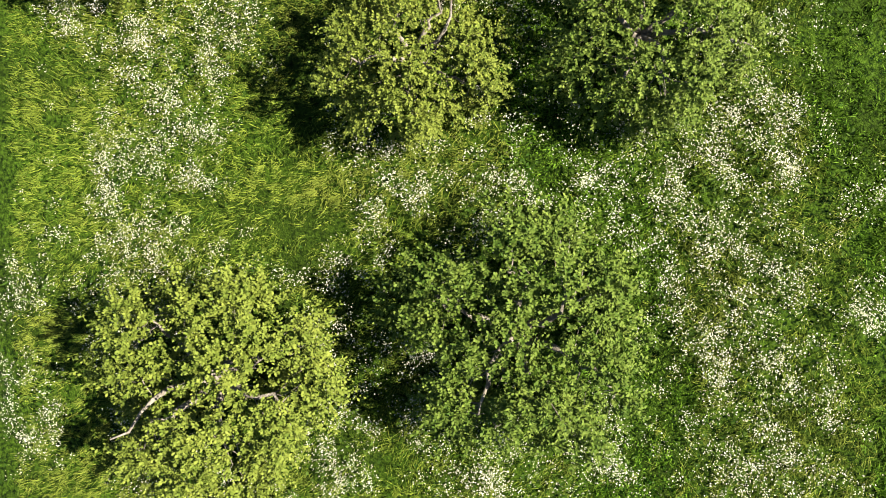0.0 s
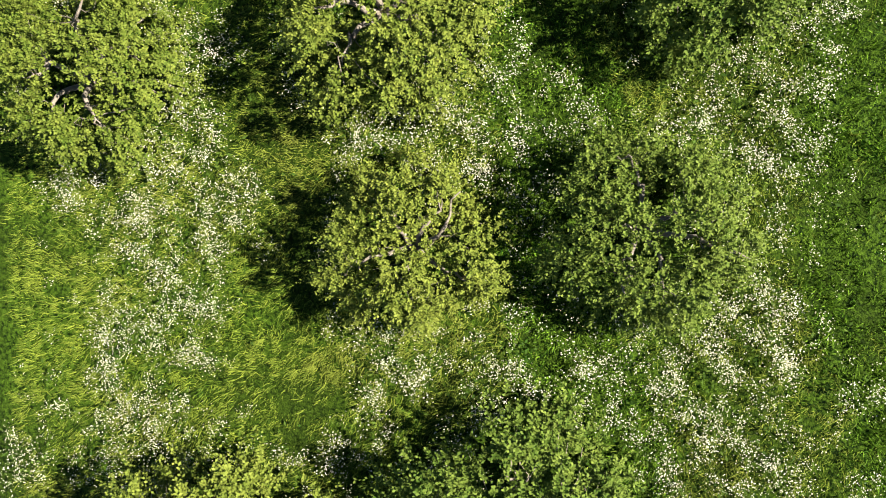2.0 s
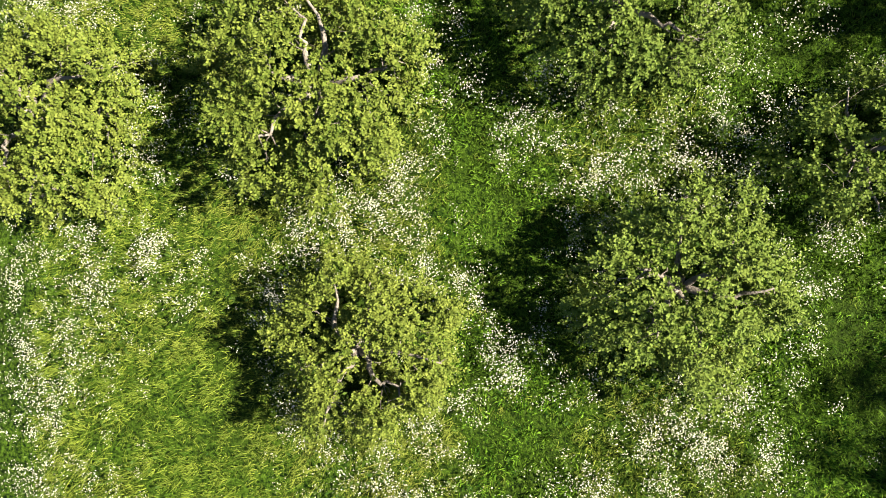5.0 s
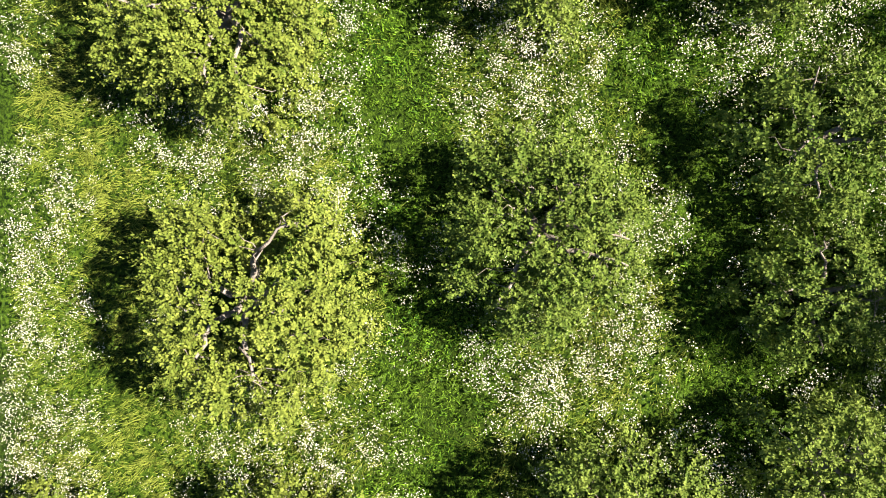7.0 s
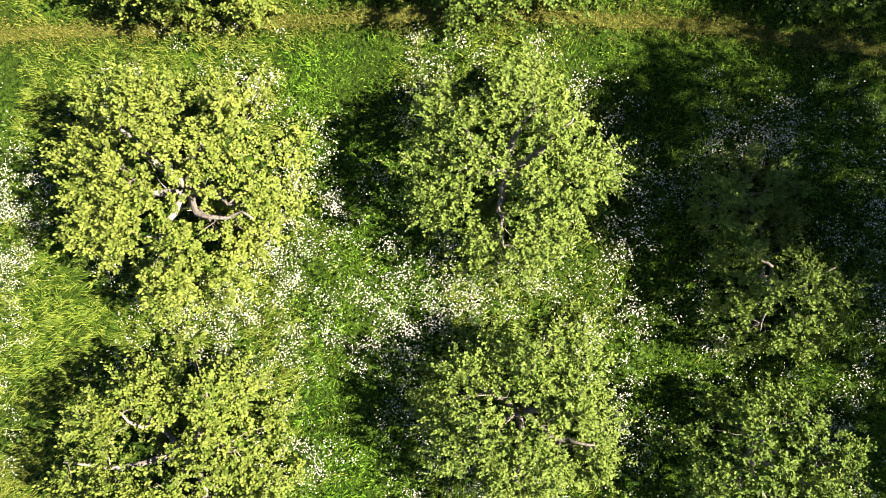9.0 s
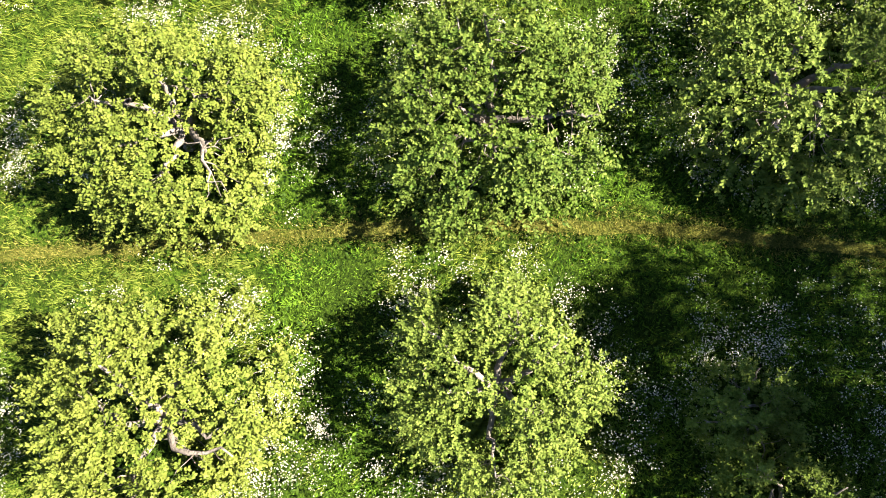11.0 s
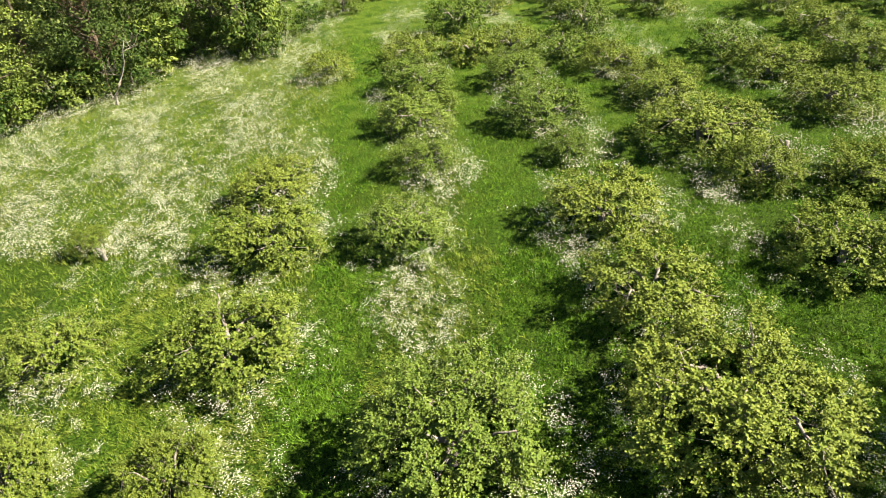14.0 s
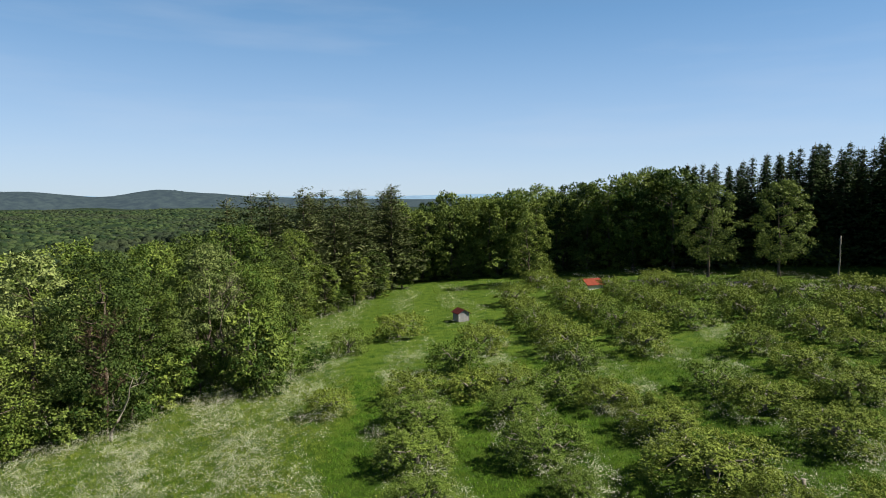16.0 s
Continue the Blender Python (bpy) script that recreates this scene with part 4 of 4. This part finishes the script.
# low growth along the shaded edge of the far woods
for _k in range(52):
    _t = _k / 51
    _x = float(np.interp(_t, [0, 0.3, 0.55, 0.75, 1], [-6, 30, 58, 84, 112])) + _r.normal(0, 1)
    _y = float(np.interp(_t, [0, 0.3, 0.55, 0.75, 1], [138, 134, 117, 103, 84])) + _r.uniform(0, 5)
    plant(BUSHES[int(_r.integers(2))], _x, _y, _r.uniform(3, 7), 4.5, _r, 1.4)

# tall trees up the slope, whose shade falls across the lanes
for _x, _y, _h in ((28.5, -37.5, 17), (27.5, -30, 16), (27.0, -24.5, 16.4), (26.5, -19.5, 16.2), (28, -9.0, 16), (31, -21, 17.5), (31, -1, 20), (31, 6.5, 20.2), (34.5, 12.5, 19.5)):
    plant(BROAD_MID[int(_r.integers(3))], _x, _y, _h, 15, _r, 0.9)
for _i, (_x, _y, _h) in enumerate(((26.0, -6.2, 15.2), (25.2, -1.2, 18.6), (21.0, 0.4, 14.4))):
    plant(BROAD_MID[_i], _x, _y, _h, 15, _r, 0.95)
# the remaining kinds stand deep in the wood
for _i, _m in enumerate(BROAD_FINE + BROAD_MID + BROAD_FAR + BUSHES + SPRUCES + PINES):
    if _m.name not in _used:
        plant(_m, -48 - 3 * _i, 72, 13, 15, _r)

# ---------------------------------------------------------------- distance


def far_canopy():
    """The wooded valley beyond, one uneven sheet of tree tops."""
    r = np.random.default_rng(81)
    def floor(x, y):
        d = np.hypot(x, y)
        return lay(x, y) + 9 + 9 * (patches(x, y, 420, 4) - 0.5) - 12 * (1 - step(160, 330, d)) + 24 * step(900, 2800, d)

    az = np.radians(np.linspace(-52, 12, 130))
    d = np.geomspace(150, 3000, 80)
    A, D = np.meshgrid(az, d)
    x, y = D * np.sin(A), D * np.cos(A)
    v = [np.stack([x, y, floor(x, y)], -1).reshape(-1, 3)]
    w, h = len(az), len(d)
    i = (np.arange(h - 1)[:, None] * w + np.arange(w - 1)).ravel()
    f = np.stack([i, i + w, i + w + 1, i + 1], 1).tolist()
    # rounded tree tops standing close together out of the sheet
    sides = 5
    ring = np.linspace(0, 2 * np.pi, sides, endpoint=False)
    for n, near, far, small, big in ((9000, 165, 640, 1.8, 3.6), (9000, 600, 2700, 4.0, 9.5)):
        ta, td = np.radians(r.uniform(-38, -8, n)), np.sqrt(r.uniform(near ** 2, far ** 2, n))
        x, y = td * np.sin(ta), td * np.cos(ta)
        rad = r.uniform(small, big, n)
        z = floor(x, y) + r.uniform(-1.5, 1.5, n)
        tall = rad * (0.9 if near < 200 else 0.35)
        k = sum(len(q) for q in v)
        spin = r.uniform(0, 6.283, (n, 1)) + ring
        for q, up in ((1.0, -0.8), (0.75, 0.55)):
            wob = r.uniform(0.75, 1.25, (n, sides))
            v.append(np.stack([x[:, None] + rad[:, None] * q * wob * np.cos(spin), y[:, None] + rad[:, None] * q * wob * np.sin(spin), z[:, None] + tall[:, None] * up * wob], -1).reshape(-1, 3))
        v.append(np.stack([x, y, z + tall * r.uniform(0.9, 1.2, n)], -1))
        b0, b1, b2 = k + np.arange(n) * sides, k + n * sides + np.arange(n) * sides, k + 2 * n * sides + np.arange(n)
        for j in range(sides):
            jj = (j + 1) % sides
            f += np.stack([b0 + j, b0 + jj, b1 + jj, b1 + j], 1).tolist()
            f += np.stack([b1 + j, b1 + jj, b2], 1).tolist()
    v = np.concatenate(v)
    ob = mesh_object("far_woods", v, f, FAR_WOOD, smooth=True)
    tagged(ob, "distant wooded valley of mixed green tree tops", "woodland", kind="stuff")


far_canopy()


def ridge(name, dist, depth, peaks, floor, mat, label, seed):
    r = np.random.default_rng(seed)
    az = np.radians(np.linspace(-60, 45, 420))
    deg = np.degrees(az)
    crest = sum(h * np.exp(-(((deg - c) / w) ** 2)) for c, w, h in peaks) + floor
    crest = crest + np.convolve(r.normal(0, 1, len(az)), np.hanning(7) / 3, "same") * dist * 0.00045
    rows = []
    for k, q in enumerate(np.linspace(0, 1, 7)):
        rad = dist + depth * q
        rows.append(np.stack([rad * np.sin(az), rad * np.cos(az), -90 + (crest + 90) * np.sin(q * np.pi / 2) ** 0.8 + r.normal(0, 2.0, len(az)) * (0 < k < 6)], -1))
    v = np.concatenate(rows)
    w = len(az)
    i = (np.arange(6)[:, None] * w + np.arange(w - 1)).ravel()
    ob = mesh_object(name, v, np.stack([i, i + w, i + w + 1, i + 1], 1), mat, smooth=True)
    tagged(ob, label, "hills", kind="structure")


ridge("backdrop_hills", 2900, 700, [(-24.2, 2.9, 46), (-19.6, 3.0, 26), (-33, 3.8, 30), (-40, 5, 36), (-14, 3, 8)], 4, HILL_NEAR, "low wooded hills on the horizon with haze in their colour", 5)
ridge("backdrop_ridge", 4000, 500, [(-10, 12, 14), (5, 8, 30), (-35, 10, 20)], 4, HILL_FAR, "faint ridge far on the horizon, coloured blue for haze", 6)

# ---------------------------------------------------------------- small buildings and odds


def shed():
    x, y = 2.6, 90.4
    e = thing("garden_shed", pose(x, y, float(lay(x, y)) - 0.05, 0, 0, 24), "small pale grey board shed with maroon gable roof among apple trees", "shed")
    w, d, h, top = 0.84, 0.95, 1.3, 1.75
    for name, sy in (("gable_wall", -d), ("gable_wall", d)):
        t = 0.05 if sy > 0 else -0.05
        v = np.array([(-w, sy, 0), (w, sy, 0), (w, sy, h), (0, sy, top), (-w, sy, h), (-w, sy - t, 0), (w, sy - t, 0), (w, sy - t, h), (0, sy - t, top), (-w, sy - t, h)])
        f = [(0, 1, 2, 3, 4), (9, 8, 7, 6, 5)] + [(i, i + 5, (i + 1) % 5 + 5, (i + 1) % 5) for i in range(5)]
        mesh_object(name, v, f, BOARD, e)
    for sx in (-w, w):
        mesh_object("side_wall", *box(sx - 0.03, sx + 0.03, -d + 0.06, d - 0.06, 0, h), BOARD, e)
    for k in range(8):
        px = -0.735 + k * 0.21
        hh = h + (top - h) * (1 - abs(px) / w) - 0.08
        mesh_object("board", *box(px - 0.095, px + 0.095, -d - 0.03, -d - 0.004, 0.02, hh), BOARD, e)
    leaf = mesh_object("door", *box(-0.3, 0.3, -d - 0.06, -d - 0.034, 0.05, 1.25), BOARD, e, "pale plank door")
    mesh_object("handle", *box(0.2, 0.23, -d - 0.1, -d - 0.063, 0.6, 0.72), DEADWOOD, leaf)
    for z in (0.25, 1.05):
        mesh_object("hinge", *box(-0.3, -0.08, -d - 0.072, -d - 0.063, z, z + 0.04), DEADWOOD, leaf)
    for s in (-1, 1):
        v = np.array([(0, -d - 0.2, top + 0.08), (0, d + 0.2, top + 0.08), (s * (w + 0.22), d + 0.2, h - 0.08), (s * (w + 0.22), -d - 0.2, h - 0.08)])
        v = np.concatenate([v, v - [0, 0, 0.07]])
        mesh_object("roof", v, [(0, 1, 2, 3), (7, 6, 5, 4), (0, 4, 5, 1), (1, 5, 6, 2), (2, 6, 7, 3), (3, 7, 4, 0)], MAROON, e, "maroon roof slope")


def low_house():
    x, y = 25.6, 109.0
    e = thing("outbuilding", pose(x, y, float(lay(x, y)) - 0.3, 0, 0, 24), "low white outbuilding with an orange-red roof behind the apple trees", "outbuilding")
    w, d, h, top = 1.55, 1.35, 1.25, 2.05
    for sy in (-d, d):
        mesh_object("long_wall", *box(-w, w, sy - 0.1, sy + 0.1, 0, h), WHITEWASH, e)
    for sx in (-w, w):
        v = np.array([(sx, -d, 0), (sx, d, 0), (sx, d, h), (sx, 0, top - 0.1), (sx, -d, h)])
        v = np.concatenate([v, v - [np.sign(sx) * 0.15, 0, 0]])
        mesh_object("gable_wall", v, [(0, 1, 2, 3, 4), (9, 8, 7, 6, 5)] + [(i, i + 5, (i + 1) % 5 + 5, (i + 1) % 5) for i in range(5)], WHITEWASH, e)
    for s in (-1, 1):
        v = np.array([(-w - 0.3, 0, top), (w + 0.3, 0, top), (w + 0.3, s * (d + 0.35), h - 0.1), (-w - 0.3, s * (d + 0.35), h - 0.1)])
        v = np.concatenate([v, v - [0, 0, 0.1]])
        mesh_object("roof", v, [(0, 1, 2, 3), (7, 6, 5, 4), (0, 4, 5, 1), (1, 5, 6, 2), (2, 6, 7, 3), (3, 7, 4, 0)], TILE_RED, e, "orange-red roof slope")


def utility_pole(x, y, h):
    e = thing("utility_pole", pose(x, y, float(lay(x, y))), "tall weathered grey wooden utility pole beside the road", "pole")
    r = np.random.default_rng(3)
    mesh_object("pole", *tube(bent(r, (0, 0, -0.5), (0.06, 0, h), 6, 0.02), np.linspace(0.14, 0.08, 6), 8), POLE_WOOD, e, smooth=True)


def bare_tree(name, x, y, h, seed, mat, label, branches, width, lean=0.0, category="dead tree", thick=0.16, many=12):
    r = np.random.default_rng(seed)
    e = thing(name, pose(x, y, float(lay(x, y)), 0, 0, 0), label, category)
    stem = bent(r, (0, 0, -0.3), (lean, 0, h), 7, 0.15)
    mesh_object("trunk", *tube(stem, np.linspace(thick, 0.02, 7), 7), mat, e, smooth=True)
    for i in range(branches):
        k = int(r.integers(2, 7))
        a = r.uniform(0, 6.283)
        end = stem[k] + [width * np.cos(a) * r.uniform(0.4, 1), width * np.sin(a) * r.uniform(0.4, 1), r.uniform(0.4, 2.4)]
        line = bent(r, stem[k], end, 5, 0.12)
        twigs = [tube(line, np.linspace(0.04, 0.012, 5), 4)]
        for _ in range(many):
            p = line[int(r.integers(2, 5))]
            twigs.append(tube(bent(r, p, p + r.normal(0, 0.5, 3) + [0, 0, 0.5], 3, 0.05), [0.016, 0.011, 0.005], 3))
        mesh_object("branch", *join(twigs), mat, e, smooth=True)


def rail_fence():
    e = thing("rail_fence", pose(0, 0, 0), "pale weathered pole fence rail along the meadow edge", "fence")
    r = np.random.default_rng(9)
    pts = [(-19.4, 115.6), (-17.6, 117.4), (-15.8, 119.2), (-13.8, 121.0)]
    for x, y in pts:
        z = float(lay(x, y))
        mesh_object("post", *tube(np.array([(x, y, z - 0.2), (x, y, z + 1.0)]), np.array([0.08, 0.07]), 6), DEADWOOD, e)
    for (x0, y0), (x1, y1) in zip(pts, pts[1:]):
        for h in (0.5, 0.9):
            mesh_object("rail", *tube(bent(r, (x0, y0, float(lay(x0, y0)) + h), (x1, y1, float(lay(x1, y1)) + h), 4, 0.03), [0.07, 0.065, 0.06, 0.055], 6), DEADWOOD, e)


def stump(x, y, h, seed, label):
    r = np.random.default_rng(seed)
    e = thing("tree_stump", pose(x, y, float(lay(x, y))), label, "tree stump")
    mesh_object("trunk", *tube(bent(r, (0, 0, -0.2), (0.12, 0, h), 6, 0.05), np.array([0.26, 0.2, 0.18, 0.17, 0.19, 0.12]) * (0.4 + 0.4 * h), 8), APPLE_BARK, e, smooth=True)
    mesh_object("limb", *tube(bent(r, (0.08, 0, h * 0.72), (-0.35, 0.1, h * 1.07), 4, 0.04), [0.1, 0.08, 0.06, 0.04], 6), APPLE_BARK, e, smooth=True)


shed()
low_house()
utility_pole(54.5, 86.5, 7.9)
bare_tree("dead_tree", -19.8, 63.6, 8.2, 11, DEADWOOD, "pale barkless dead trunk at the wood edge", 3, 1.2)
bare_tree("bare_tree", -23.2, 65.5, 10.0, 12, GREY_TWIG, "leafless grey tree with fine upright twigs", 18, 2.2, 0.0, "dead tree", 0.11, 18)
bare_tree("bare_tree", -29.3, 53.6, 10.5, 13, BROWN_TWIG, "leafless brown twiggy tree hung with dry growth", 26, 2.2, 0.0, "dead tree", 0.08, 26)
bare_tree("dead_tree", -28.3, 52.2, 5.5, 14, DEADWOOD, "leaning pale dead limb at the wood edge", 2, 1.5, 2.2)
rail_fence()
stump(19.0, 32.4, 1.5, 15, "broken grey apple trunk standing in white flowers")
stump(-18.6, 28.1, 0.7, 16, "short broken grey apple stump beside a young tree")
